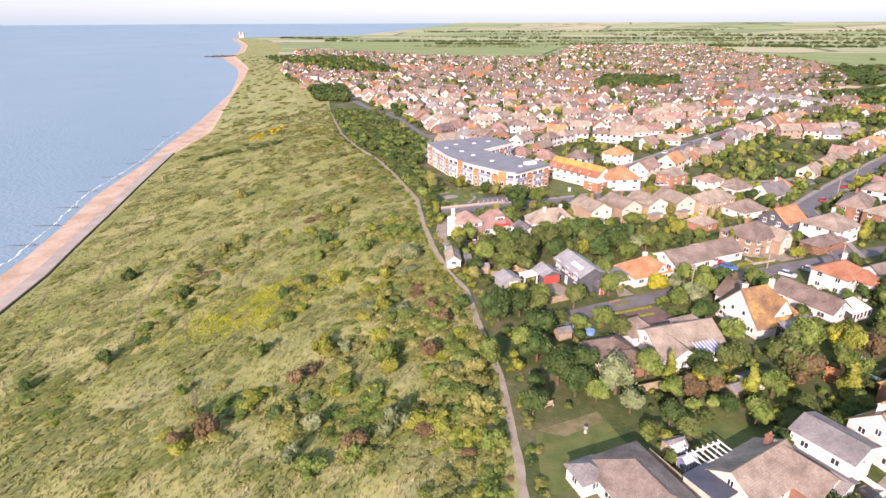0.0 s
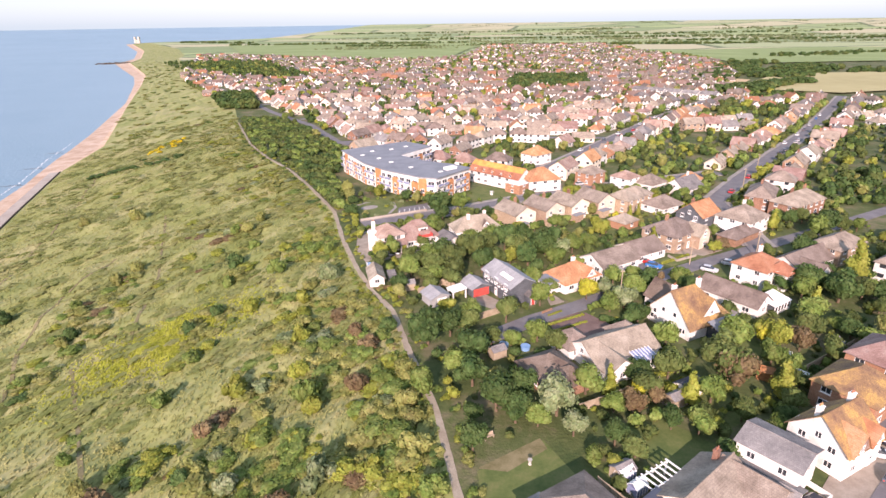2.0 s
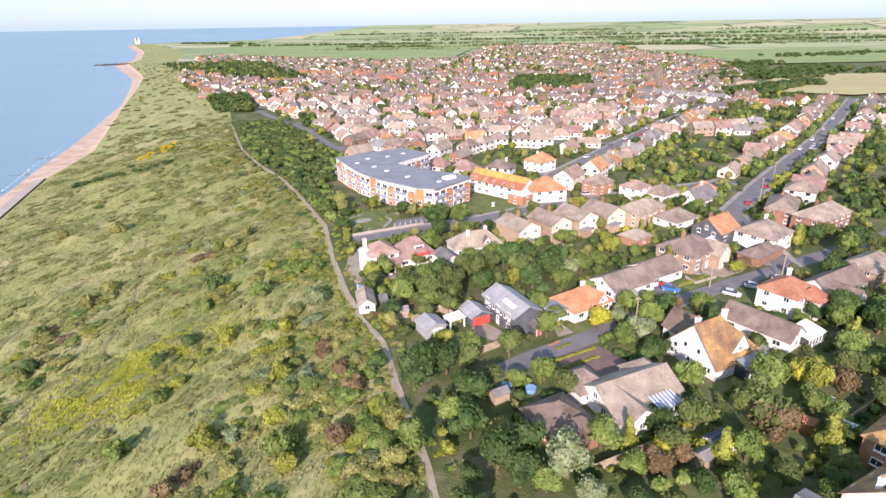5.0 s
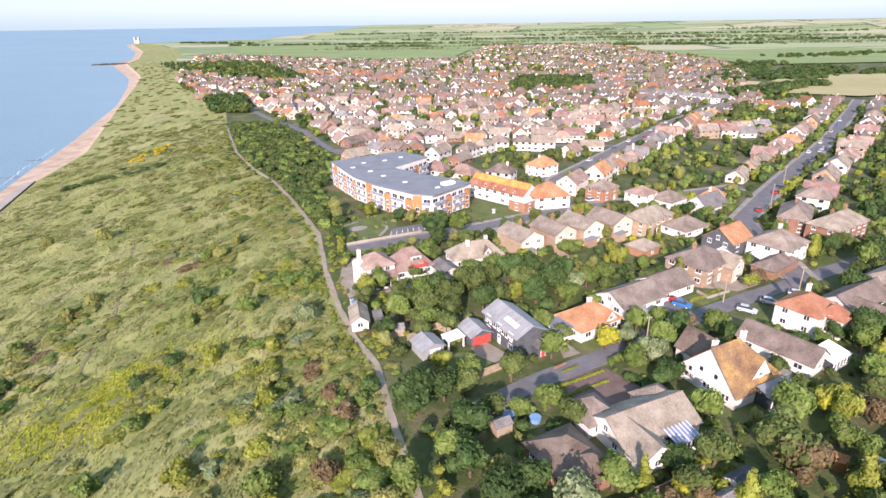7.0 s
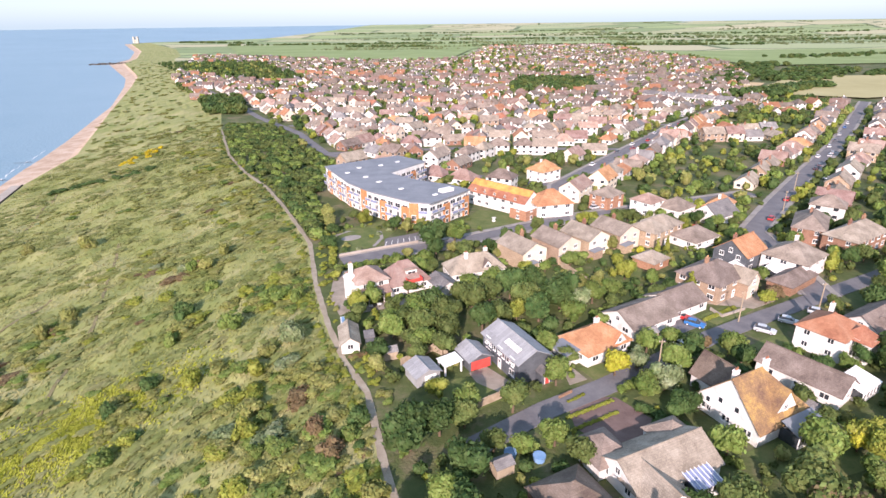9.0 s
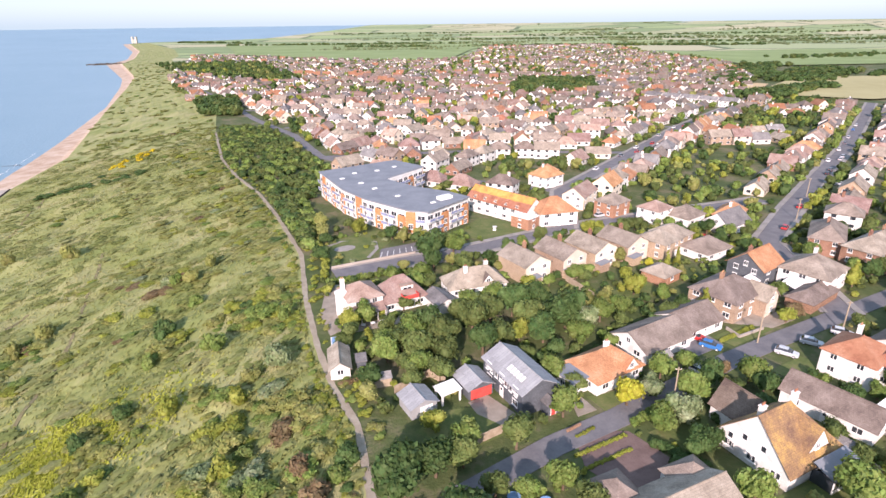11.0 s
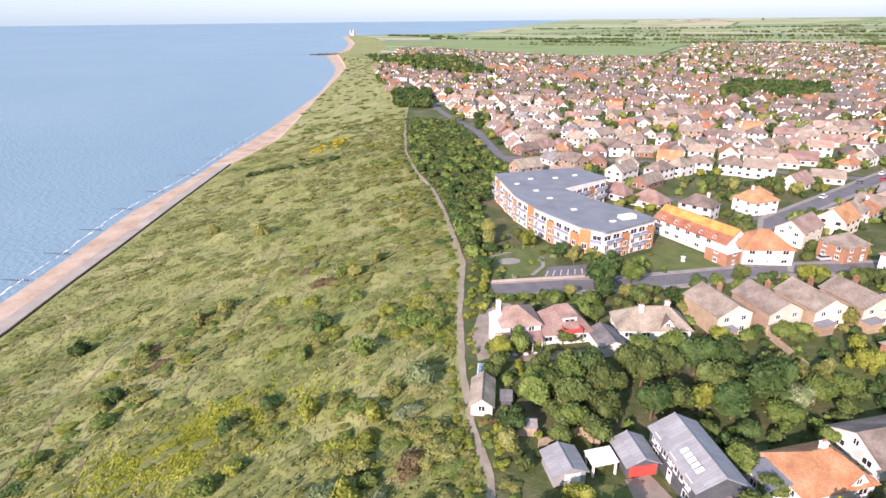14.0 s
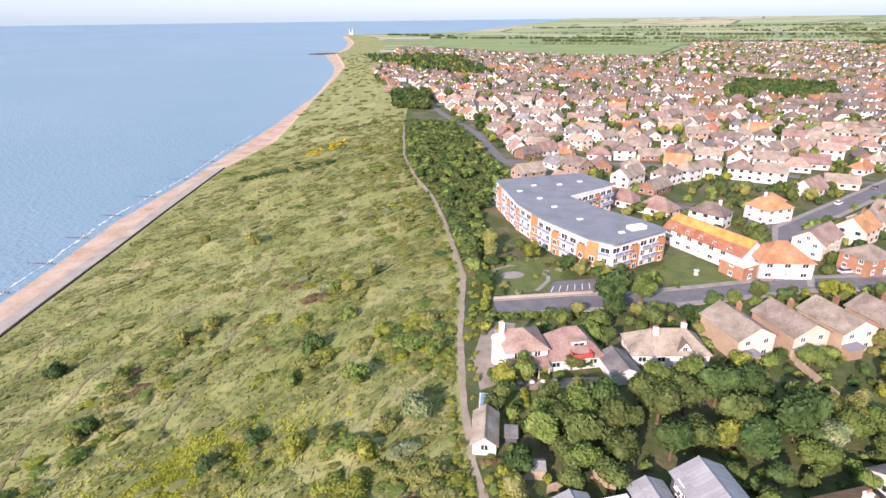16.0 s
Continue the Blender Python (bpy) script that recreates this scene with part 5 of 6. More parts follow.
def inside(x, y, poly):
    c = False
    for (ax, ay), (bx, by) in zip(poly, poly[1:] + poly[:1]):
        if (ay > y) != (by > y) and x < (bx - ax) * (y - ay) / (by - ay) + ax:
            c = not c
    return c


def off_line(x, y, line):
    best = 1e9
    for (ax, ay), (bx, by) in zip(line, line[1:]):
        l2 = (bx - ax) ** 2 + (by - ay) ** 2
        t = max(0, min(1, ((x - ax) * (bx - ax) + (y - ay) * (by - ay)) / l2))
        best = min(best, math.hypot(x - ax - t * (bx - ax), y - ay - t * (by - ay)))
    return best


def town_kind(L, W, eave, ridge, kind, wall, roof, chim):
    """A plain town house: walls with proud window frames, a roof and a chimney."""
    b = wall_build(L, W, eave, ridge, kind, wall)
    for side, ln, off in ((0, L, W / 2), (180, L, W / 2), (90, W, L / 2), (-90, W, L / 2)):
        c, s = math.cos(radians(side)), math.sin(radians(side))
        n = max(1, int(ln / 3.4))
        for fl in range(2 if eave > 4 else 1):
            for i in range(n):
                x0 = -ln / 2 + ln * (i + 0.5) / n
                for w2, z0, z1, pr, mt in ((0.85, 0.85, 2.15, 0.04, M_FRAME), (0.72, 0.95, 2.05, 0.06, M_GLASS)):
                    pts = [(x0 - w2, -off - pr, z0 + fl * 2.5), (x0 + w2, -off - pr, z0 + fl * 2.5), (x0 + w2, -off - pr, z1 + fl * 2.5), (x0 - w2, -off - pr, z1 + fl * 2.5)]
                    b.face([(px * c - py * s, px * s + py * c, pz) for px, py, pz in pts], mt)
    h = thing("house", pose(0, 0, -400), "", "house", "houses of the town", b.mesh("house"))
    part("roof", roof_build(L, W, eave, ridge, kind, roof), h)
    if chim:
        chimney(h, L * 0.22, 0.4, ridge, 1.1, M_WHITE if wall is M_WHITE else None)
    return h


WN = {M_WHITE: "white rendered", M_CREAM: "cream rendered", M_BRICK: "red brick", M_ORANGE: "orange brick", M_BUFF: "buff brick"}
RN = {M_T_BROWN: "brown tiled", M_T_RED: "red tiled", M_T_ORANGE: "orange tiled", M_T_GREY: "grey slate"}
kinds = []
krng = random.Random(3)
for k in range(22):
    two = k % 5 < 2
    wall = (M_WHITE, M_WHITE, M_CREAM, M_WHITE, M_BRICK, M_WHITE, M_WHITE, M_BUFF, M_WHITE)[k % 9]
    roof = (M_T_BROWN, M_T_RED, M_T_BROWN, M_T_ORANGE if k % 4 == 3 else M_T_BROWN, M_T_RED, M_T_BROWN, M_T_GREY, M_T_BROWN)[k % 8]
    W = krng.uniform(7, 8.6)
    L = krng.uniform(9, 12.5)
    kind = "gable" if k % 3 else "hip"
    o = town_kind(L, W, 4.9 if two else 2.8, (4.9 if two else 2.8) + W * krng.uniform(0.34, 0.42), kind, wall, roof, k % 4 != 1)
    tagged(o, f"{WN[wall]} {'two-storey house' if two else 'bungalow'} with {RN[roof]} roof")
    kinds.append(o)

town_rng = random.Random(7)
FAR_HOUSES = []
FAR_TREES = {L_MID: [], L_TREE: [], L_DARK: [], L_OLIVE: [], L_YELLOW: []}
GRID = {}


def take(x, y, r):
    GRID.setdefault((int(x // 16), int(y // 16)), []).append((x, y, r))


def free(x, y, r):
    i, j = int(x // 16), int(y // 16)
    for a in (i - 1, i, i + 1):
        for c in (j - 1, j, j + 1):
            for p, q, s in GRID.get((a, c), ()):
                if (x - p) ** 2 + (y - q) ** 2 < (s + r) ** 2:
                    return False
    return True


def clear_of_roads(x, y, d):
    return all(off_line(x, y, ln) > w / 2 + d for ln, w in ROADS.values())


for p in TAKEN:
    take(*p)


def street(line, gap, setback, sides=(-1, 1)):
    for (ax, ay), (bx, by) in zip(line, line[1:]):
        d = math.hypot(bx - ax, by - ay)
        ux, uy = (bx - ax) / d, (by - ay) / d
        turn = math.degrees(math.atan2(uy, ux))
        s = gap / 2
        while s < d:
            for side in sides:
                x, y = ax + ux * s + uy * side * setback, ay + uy * s - ux * side * setback
                x, y = x + town_rng.uniform(-1, 1), y + town_rng.uniform(-1, 1)
                if not inside(x, y, TOWN) or any(inside(x, y, w) for w in WOODS):
                    continue
                if town_rng.random() < 0.1 or not free(x, y, 5.0) or not clear_of_roads(x, y, 5.5):
                    continue
                FAR_HOUSES.append((x, y, turn + (0 if side > 0 else 180) + town_rng.choice((0, 0, 90)) + town_rng.uniform(-3, 3)))
                take(x, y, 4.8)
            s += gap * town_rng.uniform(0.9, 1.15)


for rn in ("road_3", "road_4"):
    street(ROADS[rn][0][1:], 12, 15)
street(ROADS["road_6"][0], 13, 13)
for rn in ("road_7", "road_8", "road_9", "road_10"):
    street(ROADS[rn][0], 12, 13)
for k in (1, 2):
    ox, oy = 0.8 * 78 * k, -0.6 * 78 * k
    street([(114 + ox, 238 + oy), (282 + ox, 463 + oy)], 12, 14)
street([(100, 118), (150, 150), (200, 230)], 13, 13)
for k in (1, 2):
    ox, oy = -0.83 * 72 * k, 0.56 * 72 * k
    street([(40 + ox, 265 + oy), (225 + ox, 540 + oy)], 12, 14)
for y0 in (375, 470, 560, 600, 680, 735, 790, 845, 900, 960, 1020, 1085, 1150, 1220, 1300, 1390, 1480, 1580, 1690, 1800, 1900, 2000):
    street([(-720, y0 - 20), (-200, y0 + 15), (120, y0), (430, y0 + 40)], 12.5 if y0 < 800 else 16, 13)
# the nearest stand singly, the rest are one mass of houses
FAR_HOUSES.sort(key=lambda p: p[0] * 0.35 + p[1])
used = set()
bulk_v, bulk_f, bulk_m, bulk_mats, bulk_n = [], [], [], [], 0
for i, (x, y, turn) in enumerate(FAR_HOUSES):
    k = town_rng.randrange(len(kinds))
    m = pose(x, y, plain(y), 0, 0, turn)
    if i < 278:
        if k in used:
            copy_thing(kinds[k], m)
        else:
            used.add(k)
            kinds[k].matrix_basis = m
        continue
    for o in (kinds[k], *kinds[k].children):
        me = o.data
        off = o.location if o.parent else Vector((0, 0, 0))
        co = np.empty(len(me.vertices) * 3)
        me.vertices.foreach_get("co", co)
        co = co.reshape(-1, 3) + np.array(off)
        c, s = math.cos(radians(turn)), math.sin(radians(turn))
        bulk_v.append(np.stack([co[:, 0] * c - co[:, 1] * s + x, co[:, 0] * s + co[:, 1] * c + y, co[:, 2] + plain(y)], 1))
        for p in me.polygons:
            mt = me.materials[p.material_index]
            if mt not in bulk_mats:
                bulk_mats.append(mt)
            bulk_f.append([v + bulk_n for v in p.vertices])
            bulk_m.append(bulk_mats.index(mt))
        bulk_n += len(me.vertices)
me = bpy.data.meshes.new("town_houses")
me.from_pydata(np.concatenate(bulk_v).tolist(), [], bulk_f)
for mt in bulk_mats:
    me.materials.append(mt)
me.polygons.foreach_set("material_index", bulk_m)
tagged(new("town_houses", me), "far rows of white, cream and brick houses with tiled roofs", "houses", kind="stuff")

# garden trees through the town
GARDEN_CLEAR = [(-6, 119, 7.5), (3, 122, 6), (7, 68, 8.5), (12, 74, 5), (31, 73, 5), (-16, 150, 4.5), (-30, 195, 10), (-17, 195, 7), (10, 213, 9), (-30, 160, 6), (25, 112, 7), (48, 148, 5), (55, 66, 9), (62, 73, 8), (44, 106, 3), (38, 99, 4), (63.5, 142.5, 4), (71, 146.5, 4), (79, 150.5, 4), (58, 150, 5), (64, 156, 5), (60, 138.5, 5.5), (67, 142.5, 4.5), (75, 147, 4), (49, 150, 5), (51, 144, 4), (45, 143, 3.5), (26, 127, 4), (6, 117, 4)]
pick = [L_MID, L_MID, L_TREE, L_TREE, L_TREE, L_DARK, L_DARK, L_OLIVE, L_YELLOW]
trees_n = shrubs_n = 0
for k in range(5200):
    y = town_rng.uniform(60, 215)
    x = town_rng.uniform(along(CREST, y) + 4, 128)
    r = town_rng.choice((0.8, 1.1, 1.4, 1.8, 2.1, 2.5, 2.9))
    if not free(x, y, r * 0.55) or not clear_of_roads(x, y, 0.4 + r * 0.6):
        continue
    if any((x - p) ** 2 + (y - q) ** 2 < s * s for p, q, s in GARDEN_CLEAR):
        continue
    m = town_rng.choice(pick)
    take(x, y, r * 0.5)
    if r < 2.0:
        if shrubs_n < 210:
            bush(x, y, r, town_rng.uniform(0.9, 1.5), m, f"leafy {L_NAMES[m]} shrub in a garden border", "garden shrubs", "garden_shrub")
            shrubs_n += 1
        else:
            FAR_TREES[m].append((x, y, plain(y), r, 1.0))
    elif trees_n < 260:
        tree(x, y, r, r * town_rng.uniform(1.6, 2.2), m, f"leafy {L_NAMES[m]} tree in a back garden")
        trees_n += 1
for k in range(26000):
    y = 200 + 1600 * town_rng.random() ** 1.8
    x = town_rng.uniform(-660, 460)
    if not inside(x, y, TOWN):
        continue
    r = town_rng.uniform(1.3, 3.8) if y < 420 else town_rng.uniform(2.2, 5.2)
    if not free(x, y, r * 0.45) or (y < 700 and not clear_of_roads(x, y, r * 0.6)):
        continue
    take(x, y, r * 0.5)
    FAR_TREES[town_rng.choice(pick)].append((x, y, plain(y), r, town_rng.uniform(0.8, 1.3)))
for w in WOODS:
    xs, ys = [p[0] for p in w], [p[1] for p in w]
    for k in range(420):
        x, y = town_rng.uniform(min(xs), max(xs)), town_rng.uniform(min(ys), max(ys))
        if inside(x, y, w):
            FAR_TREES[town_rng.choice((L_DARK, L_DARK, L_TREE))].append((x, y, plain(y), town_rng.uniform(4, 7), 1.1))
# scrub belt behind the path, and bank of trees beside the apartments
for k in range(900):
    y = town_rng.uniform(196, 430)
    lim = float(np.interp(y, [196, 228, 240, 262, 275, 320, 372, 440], [-46, -52, -58, -60, -50, -74, -108, -142]))
    x0 = along(CREST, y) + 2.3
    x = town_rng.uniform(x0, max(x0 + 2, lim))
    FAR_TREES[town_rng.choice((L_TREE, L_DARK, L_MID, L_TREE))].append((x, y, plain(y), town_rng.uniform(1.3, 3.4), 0.85))
for x0, y0, x1, y1, wd, n in ((286, 709, 490, 1030, 40, 120), (367, 737, 506, 901, 50, 120), (257, 578, 374, 671, 16, 90), (500, 800, 1500, 900, 30, 120), (-900, 2250, 0, 2230, 35, 120), (0, 2000, 900, 1900, 40, 140), (600, 1200, 1800, 1700, 50, 160), (-300, 2700, 1500, 2700, 60, 180), (-1300, 2700, -900, 2500, 40, 60), (300, 3300, 2600, 3000, 80, 180), (-800, 3600, 900, 3800, 60, 140), (900, 1000, 1700, 1150, 25, 90), (700, 2200, 2400, 2300, 60, 170), (-400, 2000, -120, 1960, 30, 60)):
    for k in range(int(n * 1.8)):
        a = town_rng.random()
        dx, dy = x1 - x0, y1 - y0
        d = math.hypot(dx, dy)
        o = town_rng.uniform(-wd, wd) * town_rng.random()
        x, y = x0 + dx * a - dy / d * o, y0 + dy * a + dx / d * o
        FAR_TREES[town_rng.choice((L_DARK, L_DARK, L_TREE))].append((x, y, land(x, y), town_rng.uniform(4, 9), 0.8))
for m, ps in FAR_TREES.items():
    joined("woodland", FAR, ps, m, f"{L_NAMES[m]} trees and hedges across the town and fields", "trees")

# ---- fields and distance ----
patch("field", [(-900, 2230), (-600, 1580), (-324, 1340), (-144, 1260), (-40, 1275), (10, 1750), (120, 2190)], M_FIELD_G, 1.5, "flat bright green crop field")
patch("field", [(270, 610), (350, 560), (470, 600), (800, 760), (520, 800), (400, 780)], M_FIELD_T, 1.5, "pale ripe crop field beside the town")
patch("field", [(240, 605), (262, 590), (330, 700), (318, 712)], M_FIELD_B, 1.8, "bare sandy field")
patch("field", [(460, 1000), (900, 1050), (1500, 1350), (900, 1600), (440, 1500)], M_FIELD_G, 1.5, "green crop field")
patch("field", [(560, 820), (1500, 960), (1700, 1180), (760, 1000)], M_FIELD_T, 1.5, "pale crop field")


# hedgerows and copses out to the horizon, pale leaves standing in for haze
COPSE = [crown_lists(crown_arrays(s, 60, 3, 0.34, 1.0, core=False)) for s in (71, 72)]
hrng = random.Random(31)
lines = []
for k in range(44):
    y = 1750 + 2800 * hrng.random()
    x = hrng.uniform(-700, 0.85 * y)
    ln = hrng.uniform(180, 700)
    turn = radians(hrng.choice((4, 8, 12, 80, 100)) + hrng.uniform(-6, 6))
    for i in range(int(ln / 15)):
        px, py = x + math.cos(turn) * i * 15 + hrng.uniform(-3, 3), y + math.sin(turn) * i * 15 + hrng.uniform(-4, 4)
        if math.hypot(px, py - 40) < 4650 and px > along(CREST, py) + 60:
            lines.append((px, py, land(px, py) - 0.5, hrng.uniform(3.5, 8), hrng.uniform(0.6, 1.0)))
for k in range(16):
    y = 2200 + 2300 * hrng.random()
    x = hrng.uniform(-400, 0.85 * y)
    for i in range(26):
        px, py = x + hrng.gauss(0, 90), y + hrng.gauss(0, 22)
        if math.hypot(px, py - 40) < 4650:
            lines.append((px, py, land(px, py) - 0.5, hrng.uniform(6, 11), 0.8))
joined("hedgerow", COPSE, lines, L_SILVER, "far hedgerows and copses between the fields, leaves paled for haze", "trees")

# twin-towered ruin on the far headland
ru = thing("ruined_church", pose(-1560, 2790, plain(2790)), "pale stone ruin with two square towers", "ruin")
for s in (-9, 9):
    b = Build()
    b.box(s - 4, s + 4, -4, 4, -2, 27, M_STONE)
    part("tower", b, ru)
b = Build()
b.box(-5, 5, -2, 2, -2, 14, M_STONE)
part("gable_wall", b, ru)

# ---- lawns, drives, yards ----
plots = 0
for ring, mt, lift, nm, lab in (
    ([(-7.5, 118), (0.3, 113.6), (8.2, 118.6), (1.8, 124.5), (-2, 124)], M_LAWN, 0.05, "lawn", "mown garden lawn"),
    ([(1.2, 126), (4.6, 128.2), (11, 121.2), (8.4, 118.9), (2.6, 123)], M_DRIVE, 0.07, "drive", "buff paved driveway"),
    ([(1.5, 70), (12, 77), (16, 69.5), (7.5, 59), (3, 57)], M_LAWN, 0.05, "lawn", "mown garden lawn with bare corner"),
    ([(1.6, 70.6), (6, 70), (12.5, 75), (11.6, 77.4)], M_TRACK, 0.07, "bare_earth", "bare brown earth at the lawn's end"),
    ([(22, 79), (31, 84), (39, 76), (30, 70)], M_LAWN, 0.05, "lawn", "mown garden lawn"),
    ([(36, 86), (46, 92), (52, 86), (42, 80)], M_LAWN, 0.05, "lawn", "mown garden lawn"),
    ([(30, 94), (40, 99), (44, 94), (35, 90)], M_LAWN, 0.05, "lawn", "mown garden lawn"),
    ([(43, 106), (58, 112), (62, 104), (49, 99)], M_LAWN, 0.05, "lawn", "shaded garden lawn"),
    ([(30, 119), (41, 125), (40, 118), (35, 113)], M_LAWN, 0.05, "lawn", "shaded garden lawn"),
    ([(18, 119.5), (27, 119.2), (34, 110.5), (23, 106.2), (18.5, 111)], M_BRICKDRIVE, 0.06, "drive", "dark red block-paved forecourt"),
    ([(-34.5, 172), (-28, 173), (-24.8, 151), (-28, 147.6), (-32.5, 157)], M_DRIVE, 0.06, "drive", "pale paved villa drive"),
    ([(-23.6, 149), (-7, 156.5), (-8.6, 159), (-25, 152)], M_DRIVE, 0.09, "terrace", "pale paved villa terrace"),
    ([(-22.5, 143), (-10, 148.5), (-8.5, 155), (-23, 148.6)], M_LAWN, 0.05, "lawn", "villa lawn"),
    ([(-24.5, 196.6), (-14.6, 202.2), (-13, 195.8), (-23.8, 190.2)], M_ROAD, 0.07, "car_park", "small asphalt car park with bay lines"),
    ([(-43, 203), (-27.5, 213), (-22, 204), (-26, 191), (-36, 184)], M_LAWN, 0.05, "lawn", "apartment garden lawn"),
    ([(-3, 210), (6, 204.6), (20, 213), (14, 222), (5, 226)], M_LAWN, 0.05, "lawn", "lawn before the long wing"),
    ([(43, 146), (50.5, 151), (53, 146), (46, 141.5)], M_ROAD, 0.07, "drive", "dark asphalt drive"),
    ([(52, 149), (63, 156), (66, 152.5), (55, 145.5)], M_LAWN, 0.05, "lawn", "front lawn"),
    ([(22, 128), (31, 131), (35, 129), (25, 123.5)], M_LAWN, 0.05, "lawn", "front lawn"),
    ([(19.5, 122.6), (23, 124.5), (21, 128), (19, 127)], M_DRIVE, 0.07, "drive", "pale driveway"),
    ([(56, 155.5), (69, 162), (73, 157), (66, 153)], M_DRIVE, 0.06, "drive", "paved forecourt"),
    ([(50, 57), (63, 66.5), (68, 76), (60, 78), (48, 66)], M_DRIVE, 0.05, "drive", "wide paved forecourt"),
    ([(28, 165), (46, 176), (49, 170), (33, 160)], M_LAWN, 0.05, "lawn", "long back lawn"),
    ([(58, 137), (66, 142), (69, 138.5), (61, 133)], M_LAWN, 0.05, "lawn", "front lawn"),
    ([(86, 151), (97, 157.5), (99, 154), (89, 148)], M_LAWN, 0.05, "lawn", "front lawn"),
    ([(66, 100), (78, 108), (84, 103), (73, 95)], M_LAWN, 0.05, "lawn", "long back lawn"),
):
    plots += 1
    patch(nm, ring, mt, 0.012 + 0.004 * plots, lab)
b = Build()
for i in range(7):
    a = i / 6
    x0, y0, x1, y1 = -23.6 + 9.6 * a, 194.2 + 5.6 * a, -23.6 + 10.4 * a, 190.8 + 5.6 * a
    b.prism([(x0 - 0.08, y0), (x1 - 0.08, y1), (x1 + 0.08, y1), (x0 + 0.08, y0)], 0.05, 0.085, M_FRAME)
structure("bay_lines", b.mesh("bay_lines"), "white painted parking bay lines")


def low_wall(line, hgt, mt, label):
    b = Build()
    for p, q in zip(line, line[1:]):
        d = math.hypot(q[0] - p[0], q[1] - p[1])
        nx, ny = (q[1] - p[1]) / d * 0.14, -(q[0] - p[0]) / d * 0.14
        z = plain(p[1])
        b.prism([(p[0] - nx, p[1] - ny), (p[0] + nx, p[1] + ny), (q[0] + nx, q[1] + ny), (q[0] - nx, q[1] - ny)][::-1], z - 0.3, z + hgt, mt)
    b2 = b.mesh("garden_wall")
    return thing("garden_wall", pose(0, 0, 0), label, "wall", "garden walls", b2)


low_wall([(-35.5, 182), (-23.5, 188.4), (-14, 193.2)], 0.9, M_PROM, "low pale rendered wall along the road")
low_wall([(17, 118.6), (19.5, 120.4)], 0.6, M_BRICK, "short low brick garden wall")
low_wall([(46, 63), (50, 66), (48, 69)], 0.8, M_WHITE, "low white garden wall by parked cars")
low_wall([(41, 228.5), (54, 234)], 1.0, M_BRICK, "low red brick wall beside the road")


def fence(line, label, hgt=1.6):
    f = thing("fence", pose(0, 0, 0), label, "fence", "garden fences")
    for (ax, ay), (bx, by) in zip(line, line[1:]):
        d = math.hypot(bx - ax, by - ay)
        n = max(1, int(d / 1.9))
        turn = math.degrees(math.atan2(by - ay, bx - ax))
        for i in range(n):
            b = Build()
            w = d / n
            b.box(0.06, w - 0.06, -0.03, 0.03, 0.0, hgt, M_WOOD)
            b.box(0.06, w - 0.06, -0.05, 0.05, hgt, hgt + 0.05, M_WOOD)
            x, y = ax + (bx - ax) * i / n, ay + (by - ay) * i / n
            part("panel", b, f).matrix_basis = pose(x, y, plain(y), 0, 0, turn)
            b = Build()
            b.box(-0.06, 0.06, -0.06, 0.06, -0.3, hgt + 0.15, M_WOOD)
            part("post", b, f).matrix_basis = pose(x, y, plain(y), 0, 0, turn)
    return f


fence([(-2.6, 111.9), (8.3, 119.4)], "weathered timber panel fence along a garden")
fence([(-3, 131), (-6, 133.5), (-12, 128)], "timber panel fence behind garages")
fence([(19, 84), (35, 92.5)], "timber panel fence between gardens")
fence([(56, 92), (84, 110)], "long timber fence between back gardens")
fence([(14, 172), (11, 164)], "timber panel fence between gardens")
fence([(26, 176), (31, 166)], "timber panel fence between gardens")


def hedge(line, r, mt, label):
    pts = []
    for (ax, ay), (bx, by) in zip(line, line[1:]):
        d = math.hypot(bx - ax, by - ay)
        n = max(1, int(d / (r * 0.9)))
        pts += [(ax + (bx - ax) * i / n, ay + (by - ay) * i / n, plain(ay) - 0.1, r, 1.15) for i in range(n + 1)]
    o = joined("hedge", BUSHES, pts, mt, label, "hedge")
    o["kind"] = ""
    del o["kind"]
    return tagged(o, label, "hedge", "garden hedges")


hedge([(-33, 174), (-24, 177.5), (-16, 180.5)], 1.3, L_MID, "clipped green hedge beside the lane")
hedge([(-14, 165), (-13, 172), (-14, 180)], 1.7, L_MID, "tall dark green hedge beside the villa")
hedge([(53, 147.5), (62, 153.5)], 0.6, L_YELLOW, "low clipped light green hedge")
hedge([(-19, 146), (-20.5, 150)], 0.9, L_YELLOW, "bright green garden hedge")
hedge([(31, 92), (38, 96)], 1.0, L_YELLOW, "clipped light green hedge on a lawn")
hedge([(34, 108), (41, 103)], 1.2, L_MID, "mixed green garden hedge")
hedge([(18.5, 117.6), (21.5, 119.8)], 0.5, L_YELLOW, "low light green border hedge")
hedge([(-22, 130.4), (-17, 132.6)], 0.9, L_RUST, "copper-purple shrub border by a hut")
hedge([(30, 116), (36, 111.5)], 1.3, L_DARK, "dark green shrub border")
hedge([(28.5, 121), (35, 126)], 1.3, L_MID, "mixed shrubs along the road edge")
hedge([(-59, 222), (-52, 214), (-47, 206)], 2.3, L_DARK, "long dark clipped hedge behind the path")
hedge([(-44, 201), (-38, 186), (-36, 176)], 1.4, L_YELLOW, "yellow-green scrub hedge beside the path")


# ---- cars ----
def paint(name, col):
    return mat(name, (col, tuple(min(1, c * 1.15) for c in col)), 0.8, 0.3, metal=0.1, spec=0.6)


